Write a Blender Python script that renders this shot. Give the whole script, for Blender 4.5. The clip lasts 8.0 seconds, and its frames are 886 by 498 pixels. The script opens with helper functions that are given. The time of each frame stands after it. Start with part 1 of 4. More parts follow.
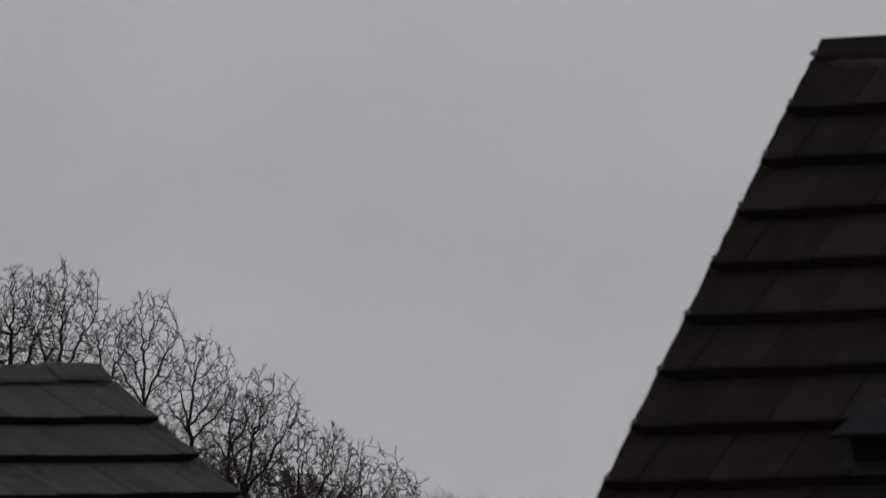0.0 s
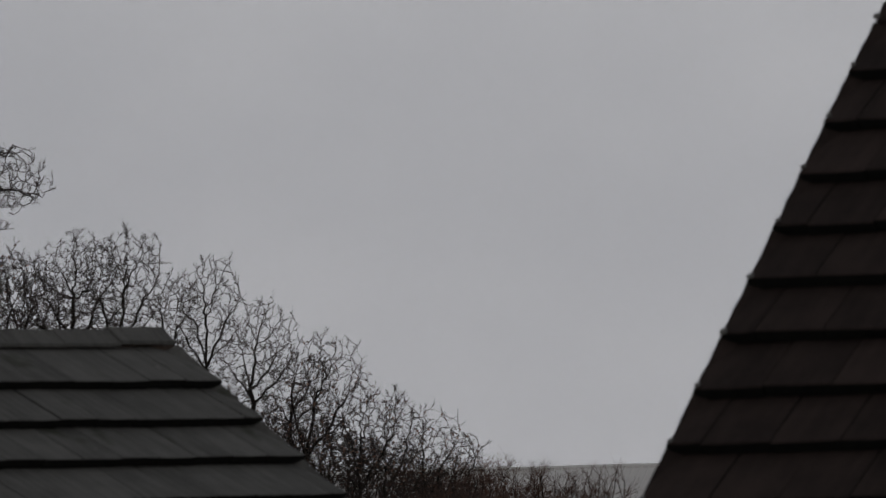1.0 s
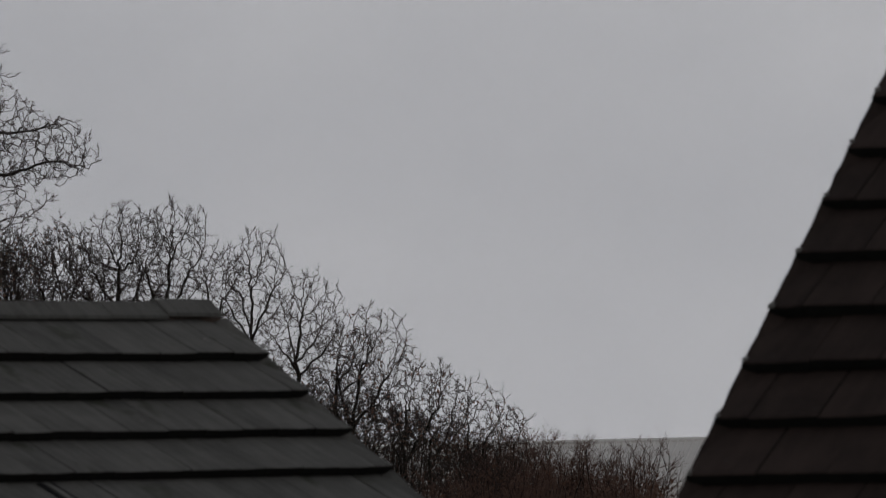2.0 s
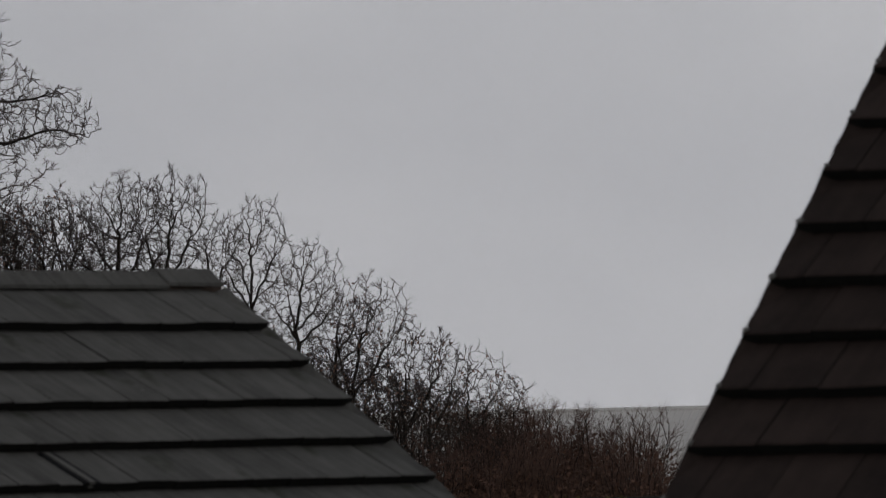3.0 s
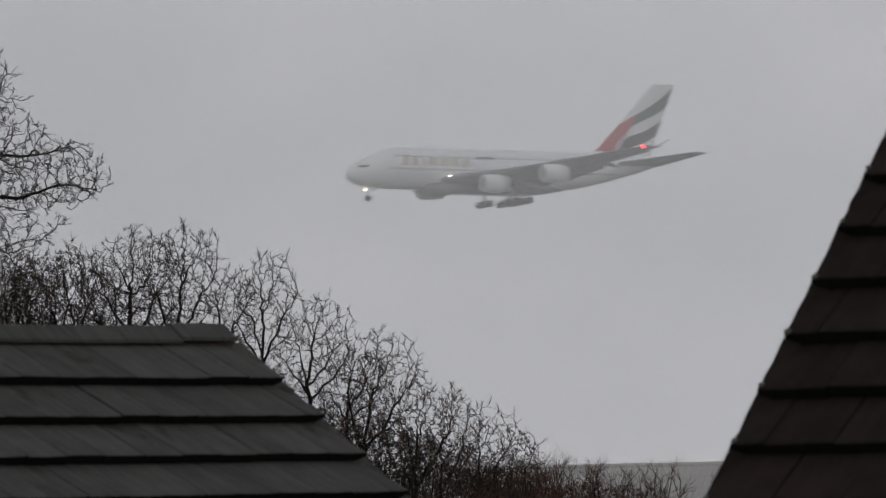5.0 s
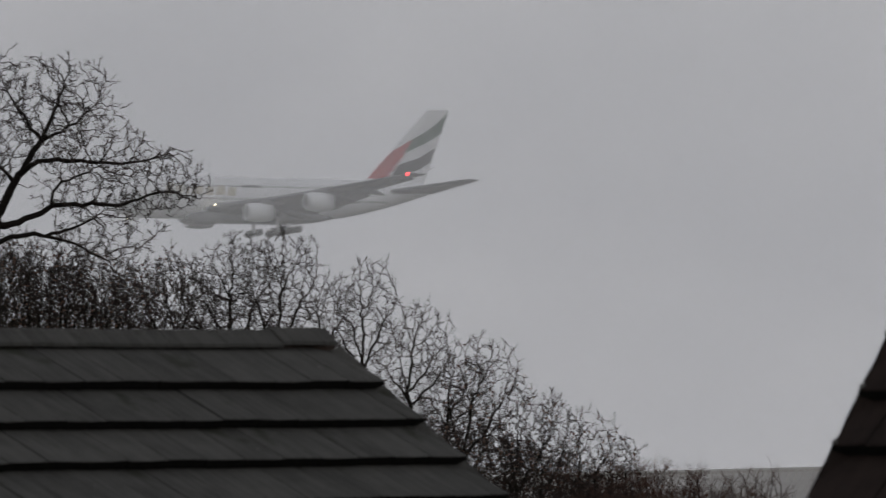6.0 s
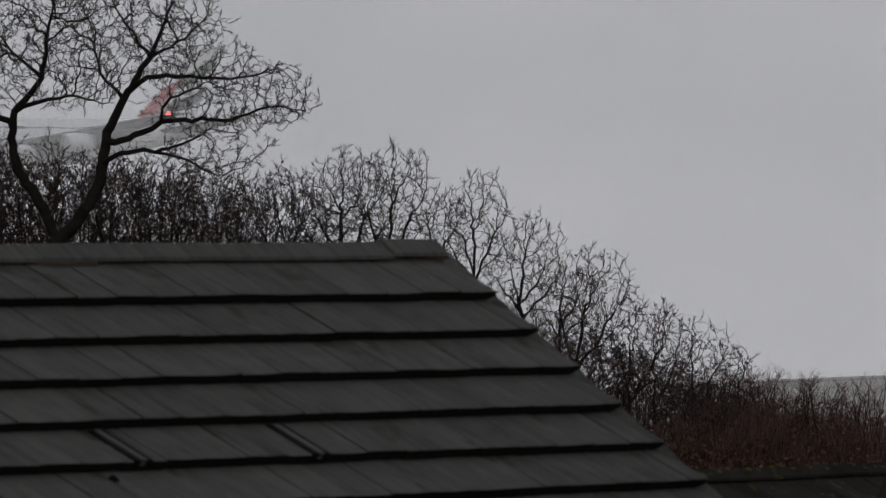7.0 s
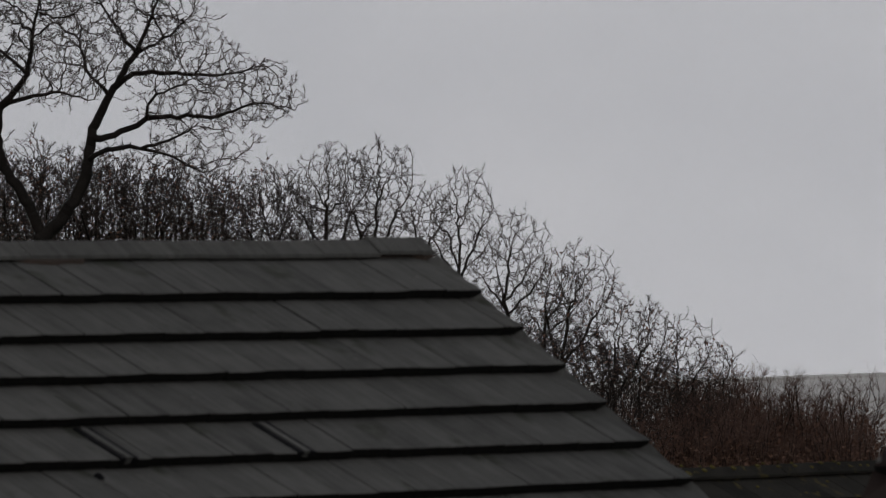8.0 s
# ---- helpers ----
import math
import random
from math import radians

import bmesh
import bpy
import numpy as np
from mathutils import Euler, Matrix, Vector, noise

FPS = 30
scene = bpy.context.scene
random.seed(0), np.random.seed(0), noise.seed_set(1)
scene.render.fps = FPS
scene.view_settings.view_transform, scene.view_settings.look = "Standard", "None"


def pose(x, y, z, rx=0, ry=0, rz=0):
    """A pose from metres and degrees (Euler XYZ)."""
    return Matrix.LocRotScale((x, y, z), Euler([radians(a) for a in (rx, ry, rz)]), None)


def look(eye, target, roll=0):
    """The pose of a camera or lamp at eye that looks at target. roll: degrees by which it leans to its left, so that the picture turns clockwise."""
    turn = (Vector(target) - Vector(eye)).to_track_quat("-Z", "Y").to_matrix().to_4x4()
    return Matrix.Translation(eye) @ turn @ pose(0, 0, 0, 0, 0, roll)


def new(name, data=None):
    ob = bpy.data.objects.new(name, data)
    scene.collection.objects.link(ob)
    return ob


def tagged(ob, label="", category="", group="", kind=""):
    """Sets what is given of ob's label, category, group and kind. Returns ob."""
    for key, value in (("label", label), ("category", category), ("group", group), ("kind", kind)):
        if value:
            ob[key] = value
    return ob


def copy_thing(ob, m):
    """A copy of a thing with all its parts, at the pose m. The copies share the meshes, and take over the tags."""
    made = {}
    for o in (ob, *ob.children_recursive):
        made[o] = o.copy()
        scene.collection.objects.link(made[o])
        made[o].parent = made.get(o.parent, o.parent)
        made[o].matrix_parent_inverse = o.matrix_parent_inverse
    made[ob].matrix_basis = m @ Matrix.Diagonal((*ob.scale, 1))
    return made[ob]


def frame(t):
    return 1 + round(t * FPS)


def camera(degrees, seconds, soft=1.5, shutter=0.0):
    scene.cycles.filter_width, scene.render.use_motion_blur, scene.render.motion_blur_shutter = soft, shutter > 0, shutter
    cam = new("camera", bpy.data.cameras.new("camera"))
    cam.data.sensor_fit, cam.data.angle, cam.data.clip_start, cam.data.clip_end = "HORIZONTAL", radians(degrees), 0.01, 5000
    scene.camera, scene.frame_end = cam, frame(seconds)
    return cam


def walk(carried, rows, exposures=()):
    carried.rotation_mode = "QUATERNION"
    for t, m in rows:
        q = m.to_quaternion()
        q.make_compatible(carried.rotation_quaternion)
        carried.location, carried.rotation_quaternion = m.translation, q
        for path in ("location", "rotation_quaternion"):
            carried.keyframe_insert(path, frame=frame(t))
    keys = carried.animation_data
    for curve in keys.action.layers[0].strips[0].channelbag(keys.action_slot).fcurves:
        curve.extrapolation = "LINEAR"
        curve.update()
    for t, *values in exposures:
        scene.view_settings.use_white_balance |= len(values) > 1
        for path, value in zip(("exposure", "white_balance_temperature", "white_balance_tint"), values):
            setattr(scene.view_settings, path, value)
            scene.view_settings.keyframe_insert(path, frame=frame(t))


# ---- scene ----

# ---------------------------------------------------------------- camera
EYE = 4.6
cam = camera(6.7, 8.0, soft=1.25, shutter=0.5)

cam.data.dof.use_dof, cam.data.dof.focus_distance, cam.data.dof.aperture_fstop = True, 260.0, 17.0


def aim(x, dz, yaw, pitch, roll):
    """A hand-held pose at the window: yaw to the right, pitch up, roll to the right, in degrees."""
    a, b = radians(yaw), radians(pitch)
    eye = Vector((x, 0.0, EYE + dz))
    way = Vector((math.sin(a) * math.cos(b), math.cos(a) * math.cos(b), math.sin(b)))
    return look(eye, eye + way * 50.0, -roll)


PATH = [
    (0.0, 0.036, 0.003, 0.777, 2.225, 1.468),
    (0.3, 0.033, 0.006, 0.692, 2.114, 1.520),
    (0.5, 0.031, 0.007, 0.656, 2.066, 1.554),
    (0.7, 0.030, 0.007, 0.490, 2.008, 1.560),
    (1.0, 0.030, 0.006, 0.304, 1.959, 1.560),
    (1.5, 0.026, 0.006, 0.044, 1.855, 1.480),
    (1.7, 0.020, 0.006, -0.023, 1.825, 1.400),
    (2.8, 0.014, 0.012, -0.050, 1.560, 1.340),
    (3.0, 0.013, 0.014, -0.045, 1.525, 1.334),
    (3.5, 0.012, 0.014, -0.009, 1.504, 1.383),
    (4.0, 0.003, 0.017, 0.001, 1.557, 1.410),
    (4.2, -0.004, 0.020, 0.030, 1.657, 1.290),
    (5.3, -0.006, 0.006, -0.215, 1.971, 1.170),
    (5.5, -0.004, 0.002, -0.331, 1.966, 1.120),
    (5.8, -0.007, -0.002, -0.636, 1.981, 1.279),
    (6.0, -0.009, -0.005, -0.869, 2.015, 1.407),
    (6.1, -0.010, -0.007, -0.925, 2.012, 1.520),
    (6.2, -0.011, -0.010, -0.982, 2.030, 1.660),
    (6.3, -0.012, -0.013, -1.156, 1.953, 1.801),
    (6.4, -0.012, -0.015, -1.273, 1.820, 1.932),
    (6.5, -0.012, -0.016, -1.348, 1.650, 2.030),
    (6.7, -0.011, -0.016, -1.516, 1.510, 2.069),
    (7.0, -0.010, -0.014, -1.726, 1.376, 2.077),
    (7.5, -0.006, -0.010, -1.737, 1.299, 1.975),
    (8.0, -0.012, -0.007, -1.615, 1.348, 1.970),
]
walk(cam, [(t, aim(*row)) for t, *row in PATH], exposures=[(0.0, -0.10), (1.0, -0.09), (3.0, 0.10), (4.2, 0.18), (5.5, 0.04), (6.0, -0.04), (6.5, -0.07), (7.0, 0.06), (8.0, 0.20)])

# ---------------------------------------------------------------- world and light
world = bpy.data.worlds.new("overcast_sky")
scene.world = world
world.use_nodes = True
wn, wl = world.node_tree.nodes, world.node_tree.links
wn.clear()
sky = wn.new("ShaderNodeTexSky")
sky.sky_type, sky.sun_disc = "NISHITA", False
sky.sun_elevation, sky.sun_rotation = radians(16), radians(168)
sky.air_density, sky.dust_density = 1.0, 4.0
coord = wn.new("ShaderNodeTexCoord")
stretch = wn.new("ShaderNodeMapping")
stretch.inputs["Scale"].default_value = (1.0, 1.0, 1.6)
cloud = wn.new("ShaderNodeTexNoise")
cloud.inputs["Scale"].default_value, cloud.inputs["Detail"].default_value, cloud.inputs["Roughness"].default_value = 9.0, 4.0, 0.5
ramp = wn.new("ShaderNodeValToRGB")
ramp.color_ramp.elements[0].position, ramp.color_ramp.elements[0].color = 0.34, (0.335, 0.340, 0.366, 1)
ramp.color_ramp.elements[1].position, ramp.color_ramp.elements[1].color = 0.66, (0.442, 0.442, 0.462, 1)
gain = wn.new("ShaderNodeVectorMath")
gain.operation = "SCALE"
# the cloud deck thickens and darkens from the horizon towards the zenith
split = wn.new("ShaderNodeSeparateXYZ")
height = wn.new("ShaderNodeMapRange")
height.interpolation_type = "SMOOTHSTEP"
height.inputs["From Min"].default_value, height.inputs["From Max"].default_value = 0.0, 0.7
height.inputs["To Min"].default_value, height.inputs["To Max"].default_value = 14.2, 10.2
cover = wn.new("ShaderNodeMix")
cover.data_type = "RGBA"
cover.inputs["Factor"].default_value = 0.96
back = wn.new("ShaderNodeBackground")
back.inputs["Strength"].default_value = 0.1
out = wn.new("ShaderNodeOutputWorld")
wl.new(coord.outputs["Generated"], stretch.inputs["Vector"])
wl.new(stretch.outputs["Vector"], cloud.inputs["Vector"])
wl.new(cloud.outputs["Fac"], ramp.inputs["Fac"])
wl.new(ramp.outputs["Color"], gain.inputs[0])
wl.new(coord.outputs["Generated"], split.inputs["Vector"])
wl.new(split.outputs["Z"], height.inputs["Value"])
wl.new(height.outputs["Result"], gain.inputs["Scale"])
wl.new(sky.outputs["Color"], cover.inputs["A"])
wl.new(gain.outputs["Vector"], cover.inputs["B"])
wl.new(cover.outputs["Result"], back.inputs["Color"])
wl.new(back.outputs["Background"], out.inputs["Surface"])

sun = new("sun", bpy.data.lights.new("sun", "SUN"))
sun.data.energy, sun.data.angle, sun.data.color = 0.28, radians(25), (1.0, 0.99, 0.97)
sun.matrix_world = look((12, -58, 17), (0, 0, 0))


# ---------------------------------------------------------------- materials
def material(name, dark, light, rough=0.7, scale=6.0, fine=60.0, bump=0.15, metal=0.0, spec=0.5, piece=0.0, stain=None, stain_scale=1.5, stain_at=0.6, coords="Object", streak=0.0):
    """A weathered surface: two scales of noise between two colours, relief, optional stains and a shade per piece."""
    m = bpy.data.materials.new(name)
    m.use_nodes = True
    n, l = m.node_tree.nodes, m.node_tree.links
    b = n["Principled BSDF"]
    tc = n.new("ShaderNodeTexCoord")
    where = tc.outputs[coords]
    if piece:
        who, far = n.new("ShaderNodeObjectInfo"), n.new("ShaderNodeVectorMath")
        far.operation = "MULTIPLY_ADD"
        far.inputs[1].default_value = (7.0, 5.0, 3.0)
        l.new(who.outputs["Random"], far.inputs[0])
        l.new(where, far.inputs[2])
        where = far.outputs["Vector"]
    big, small = n.new("ShaderNodeTexNoise"), n.new("ShaderNodeTexNoise")
    for tex, s, d in ((big, scale, 4.0), (small, fine, 3.0)):
        tex.inputs["Scale"].default_value, tex.inputs["Detail"].default_value = s, d
        l.new(where, tex.inputs["Vector"])
    add = n.new("ShaderNodeMath")
    add.operation = "MULTIPLY_ADD"
    add.inputs[1].default_value, add.inputs[2].default_value = 0.45, 0.0
    l.new(small.outputs["Fac"], add.inputs[0])
    tot = n.new("ShaderNodeMath")
    tot.operation = "MULTIPLY_ADD"
    tot.inputs[1].default_value = 0.75
    l.new(big.outputs["Fac"], tot.inputs[0])
    l.new(add.outputs[0], tot.inputs[2])
    last = tot.outputs[0]
    if streak:
        # runs of dirt down the slope, shifted from piece to piece
        thin, run, weigh = n.new("ShaderNodeMapping"), n.new("ShaderNodeTexNoise"), n.new("ShaderNodeMath")
        thin.inputs["Scale"].default_value = (26.0, 2.6, 2.6)
        run.inputs["Scale"].default_value, run.inputs["Detail"].default_value = 1.0, 3.0
        weigh.operation = "MULTIPLY_ADD"
        weigh.inputs[1].default_value = streak
        off = n.new("ShaderNodeMath")
        off.operation = "SUBTRACT"
        off.inputs[1].default_value = streak * 0.5
        l.new(where, thin.inputs["Vector"])
        l.new(thin.outputs["Vector"], run.inputs["Vector"])
        l.new(run.outputs["Fac"], weigh.inputs[0])
        l.new(last, weigh.inputs[2])
        l.new(weigh.outputs[0], off.inputs[0])
        last = off.outputs[0]
    if piece:
        shade = n.new("ShaderNodeMath")
        shade.operation = "MULTIPLY_ADD"
        shade.inputs[1].default_value = piece
        l.new(who.outputs["Random"], shade.inputs[0])
        l.new(last, shade.inputs[2])
        last = shade.outputs[0]
    cr = n.new("ShaderNodeValToRGB")
    cr.color_ramp.elements[0].position, cr.color_ramp.elements[0].color = 0.35, (*dark, 1)
    cr.color_ramp.elements[1].position, cr.color_ramp.elements[1].color = 0.85 + piece, (*light, 1)
    l.new(last, cr.inputs["Fac"])
    colour = cr.outputs["Color"]
    if stain:
        st = n.new("ShaderNodeTexNoise")
        st.inputs["Scale"].default_value, st.inputs["Detail"].default_value = stain_scale, 6.0
        l.new(where, st.inputs["Vector"])
        sr = n.new("ShaderNodeValToRGB")
        sr.color_ramp.elements[0].position, sr.color_ramp.elements[1].position = stain_at, stain_at + 0.08
        l.new(st.outputs["Fac"], sr.inputs["Fac"])
        mix = n.new("ShaderNodeMix")
        mix.data_type = "RGBA"
        mix.inputs["B"].default_value = (*stain, 1)
        l.new(sr.outputs["Color"], mix.inputs["Factor"])
        l.new(colour, mix.inputs["A"])
        colour = mix.outputs["Result"]
    l.new(colour, b.inputs["Base Color"])
    b.inputs["Roughness"].default_value, b.inputs["Metallic"].default_value = rough, metal
    b.inputs["Specular IOR Level"].default_value = spec
    if bump:
        bp = n.new("ShaderNodeBump")
        bp.inputs["Strength"].default_value, bp.inputs["Distance"].default_value = bump, 0.01
        l.new(small.outputs["Fac"], bp.inputs["Height"])
        l.new(bp.outputs["Normal"], b.inputs["Normal"])
    return m


def lamp_glow(name, colour, power):
    m = bpy.data.materials.new(name)
    m.use_nodes = True
    b = m.node_tree.nodes["Principled BSDF"]
    b.inputs["Base Color"].default_value = (*colour, 1)
    b.inputs["Emission Color"].default_value = (*colour, 1)
    b.inputs["Emission Strength"].default_value = power
    return m


GREY_TILE = material("grey_concrete_tile", (0.035, 0.0350, 0.0330), (0.079, 0.0783, 0.0735), 0.85, 5, 90, 0.4, spec=0.10, piece=0.22, streak=0.8, stain=(0.032, 0.034, 0.027), stain_scale=3.0, stain_at=0.62)
BROWN_TILE = material("brown_concrete_tile", (0.0098, 0.0076, 0.0069), (0.0265, 0.0192, 0.0170), 0.9, 5, 70, 0.5, spec=0.05, piece=0.3, streak=0.5, stain=(0.026, 0.025, 0.023), stain_scale=9.0, stain_at=0.72)
MOSSY_TILE = material("mossy_concrete_tile", (0.007, 0.0068, 0.0060), (0.022, 0.0205, 0.0175), 0.95, 4, 60, 0.5, spec=0.05, piece=0.3, stain=(0.052, 0.044, 0.018), stain_scale=6.0, stain_at=0.60)
MOSS = material("yellow_lichen", (0.035, 0.031, 0.010), (0.085, 0.068, 0.016), 0.95, 12, 80, 0.6, spec=0.1)
# near-black for tile tails and sides: the shadow under each course, put into colour
SHADE_EDGE = material("shade_black_edge", (0.006, 0.006, 0.006), (0.012, 0.012, 0.011), 0.95, 12, 90, 0.3, spec=0.03)
FELT = material("roofing_felt", (0.012, 0.012, 0.012), (0.02, 0.02, 0.02), 0.9, 4, 60, 0.2)
MORTAR = material("ridge_mortar", (0.024, 0.018, 0.014), (0.055, 0.040, 0.032), 0.9, 14, 120, 0.6, spec=0.2)
PALE_MORTAR = material("verge_mortar", (0.05, 0.05, 0.047), (0.13, 0.127, 0.12), 0.9, 14, 120, 0.6, spec=0.2)
VENT_PLASTIC = material("dark_vent_plastic", (0.004, 0.004, 0.0045), (0.007, 0.007, 0.008), 0.8, 8, 100, 0.05, spec=0.06)
LEAD = material("blue_grey_lead", (0.007, 0.008, 0.011), (0.013, 0.0145, 0.020), 0.7, 6, 60, 0.15, spec=0.12)
BRICK = material("house_brick", (0.16, 0.085, 0.06), (0.28, 0.15, 0.10), 0.9, 3, 40, 0.3)
TIMBER = material("white_painted_timber", (0.55, 0.55, 0.53), (0.72, 0.72, 0.70), 0.5, 3, 40, 0.1)
BARK = material("wet_bark", (0.007, 0.0062, 0.0055), (0.019, 0.0165, 0.014), 0.95, 3, 25, 0.5, spec=0.08)
TWIG = material("dark_twigs", (0.019, 0.0155, 0.0140), (0.046, 0.036, 0.031), 0.95, 0.7, 12, 0.0, spec=0.08)
SCRUB = material("red_brown_twigs", (0.052, 0.031, 0.024), (0.115, 0.070, 0.055), 0.9, 0.5, 9, 0.0, spec=0.15)
LEAF = material("dead_russet_leaves", (0.058, 0.033, 0.024), (0.125, 0.070, 0.050), 0.9, 0.8, 9, 0.0, spec=0.15)
GRASS = material("wet_winter_grass", (0.055, 0.060, 0.040), (0.110, 0.112, 0.080), 0.95, 0.06, 1.6, 0.3, spec=0.2, stain=(0.09, 0.075, 0.05), stain_scale=0.02, stain_at=0.55)
SHEET = material("weathered_roof_sheet", (0.30, 0.29, 0.275), (0.42, 0.41, 0.39), 0.7, 0.3, 8, 0.1, spec=0.3, stain=(0.26, 0.245, 0.225), stain_scale=0.25, stain_at=0.58)
CLADDING = material("pale_wall_cladding", (0.32, 0.32, 0.30), (0.42, 0.42, 0.40), 0.6, 0.3, 6, 0.1)
WHITE = material("white_aircraft_paint", (0.84, 0.86, 0.89), (0.88, 0.90, 0.93), 0.35, 0.15, 3, 0.0)
WING_GREY = material("grey_wing_paint", (0.155, 0.16, 0.17), (0.20, 0.205, 0.215), 0.45, 0.2, 3, 0.0)
DARK_METAL = material("dark_metal", (0.05, 0.05, 0.052), (0.09, 0.09, 0.092), 0.5, 0.5, 6, 0.0)
STEEL = material("pale_steel", (0.45, 0.45, 0.45), (0.60, 0.60, 0.60), 0.4, 0.6, 8, 0.0, metal=0.6)
RUBBER = material("tyre_rubber", (0.018, 0.018, 0.018), (0.03, 0.03, 0.03), 0.9, 2, 20, 0.1)
RED = material("red_livery", (0.40, 0.016, 0.028), (0.47, 0.022, 0.035), 0.4, 0.2, 3, 0.0)
GREEN = material("green_livery", (0.016, 0.070, 0.038), (0.022, 0.088, 0.048), 0.4, 0.2, 3, 0.0)
BLACK = material("black_livery", (0.016, 0.016, 0.018), (0.024, 0.024, 0.026), 0.4, 0.2, 3, 0.0)
GOLD = material("gold_livery", (0.60, 0.56, 0.47), (0.66, 0.62, 0.53), 0.4, 0.3, 3, 0.0)
GLAZING = material("dark_cabin_glass", (0.06, 0.065, 0.07), (0.10, 0.105, 0.11), 0.15, 1, 6, 0.0)
LANDING_LIGHT = lamp_glow("landing_light", (1.0, 0.86, 0.6), 11.0)
NAV_LIGHT = lamp_glow("red_nav_light", (1.0, 0.05, 0.06), 9.0)


# ---------------------------------------------------------------- building helpers
def part(name, bm, mat, parent, label="", place=None, smooth=False):
    """Links a bmesh as one mesh object under a thing or a part."""
    me = bpy.data.meshes.new(name)
    bmesh.ops.recalc_face_normals(bm, faces=bm.faces)
    if smooth:
        for f in bm.faces:
            f.smooth = True
    bm.to_mesh(me)
    bm.free()
    me.materials.append(mat)
    return link(name, me, parent, label, place)


def link(name, me, parent, label="", place=None):
    ob = new(name, me)
    ob.parent = parent
    if place is not None:
        ob.matrix_basis = place
    if label:
        tagged(ob, label=label)
    return ob


def mesh_of(name, verts, faces, mat, smooth=False):
    me = bpy.data.meshes.new(name)
    me.from_pydata(verts, [], faces)
    me.materials.append(mat)
    if smooth:
        me.polygons.foreach_set("use_smooth", [True] * len(me.polygons))
    me.update()
    return me


def box(bm, lo, hi, m=None):
    c = [(lo[i] + hi[i]) / 2 for i in range(3)]
    d = [abs(hi[i] - lo[i]) for i in range(3)]
    t = Matrix.Translation(c) @ Matrix.Diagonal((*d, 1))
    return bmesh.ops.create_cube(bm, size=1.0, matrix=(m @ t) if m else t)["verts"]


def prism(bm, outline, depth, m=Matrix()):
    """An outline in local x, z given a thickness along y."""
    a = [bm.verts.new(m @ Vector((x, -depth / 2, z))) for x, z in outline]
    b = [bm.verts.new(m @ Vector((x, depth / 2, z))) for x, z in outline]
    bm.faces.new(a)
    bm.faces.new(list(reversed(b)))
    k = len(a)
    for i in range(k):
        bm.faces.new((a[i], b[i], b[(i + 1) % k], a[(i + 1) % k]))


def loft(bm, rings, caps=True):
    """Rings of points, all of one count, joined into a skin."""
    vs = [[bm.verts.new(p) for p in r] for r in rings]
    k = len(vs[0])
    for a, b in zip(vs, vs[1:]):
        for i in range(k):
            bm.faces.new((a[i], a[(i + 1) % k], b[(i + 1) % k], b[i]))
    if caps:
        bm.faces.new(vs[0])
        bm.faces.new(list(reversed(vs[-1])))


def pipe(bm, p, q, r, r2=None, sides=10):
    p, q = Vector(p), Vector(q)
    turn = (q - p).to_track_quat("Z", "Y").to_matrix().to_4x4()
    rings = []
    for at, rad in ((p, r), (q, r if r2 is None else r2)):
        rings.append([at + turn @ Vector((rad * math.cos(2 * math.pi * i / sides), rad * math.sin(2 * math.pi * i / sides), 0)) for i in range(sides)])
    loft(bm, rings)


# ---------------------------------------------------------------- ground
def ground():
    bm = bmesh.new()
    n = 60
    ticks = [math.copysign((abs(i) / n) ** 2.2, i) * 3500 for i in range(-n, n + 1)]
    grid = [[bm.verts.new((x, y + 200, 0.25 * noise.noise(Vector((x, y, 0)) * 0.03) - 0.25 if math.hypot(x, y + 200) > 60 else -0.1)) for x in ticks] for y in ticks]
    for a, b in zip(grid, grid[1:]):
        for i in range(2 * n):
            bm.faces.new((a[i], a[i + 1], b[i + 1], b[i]))
    tagged(part("ground", bm, GRASS, None, smooth=True), "wet winter grassland reaching out to the misty horizon", "ground", kind="structure")


# ---------------------------------------------------------------- tiled roofs
GAUGE, COVER, LENGTH = 0.34, 0.30, 0.42
RISE, LIP = 0.062, 0.054


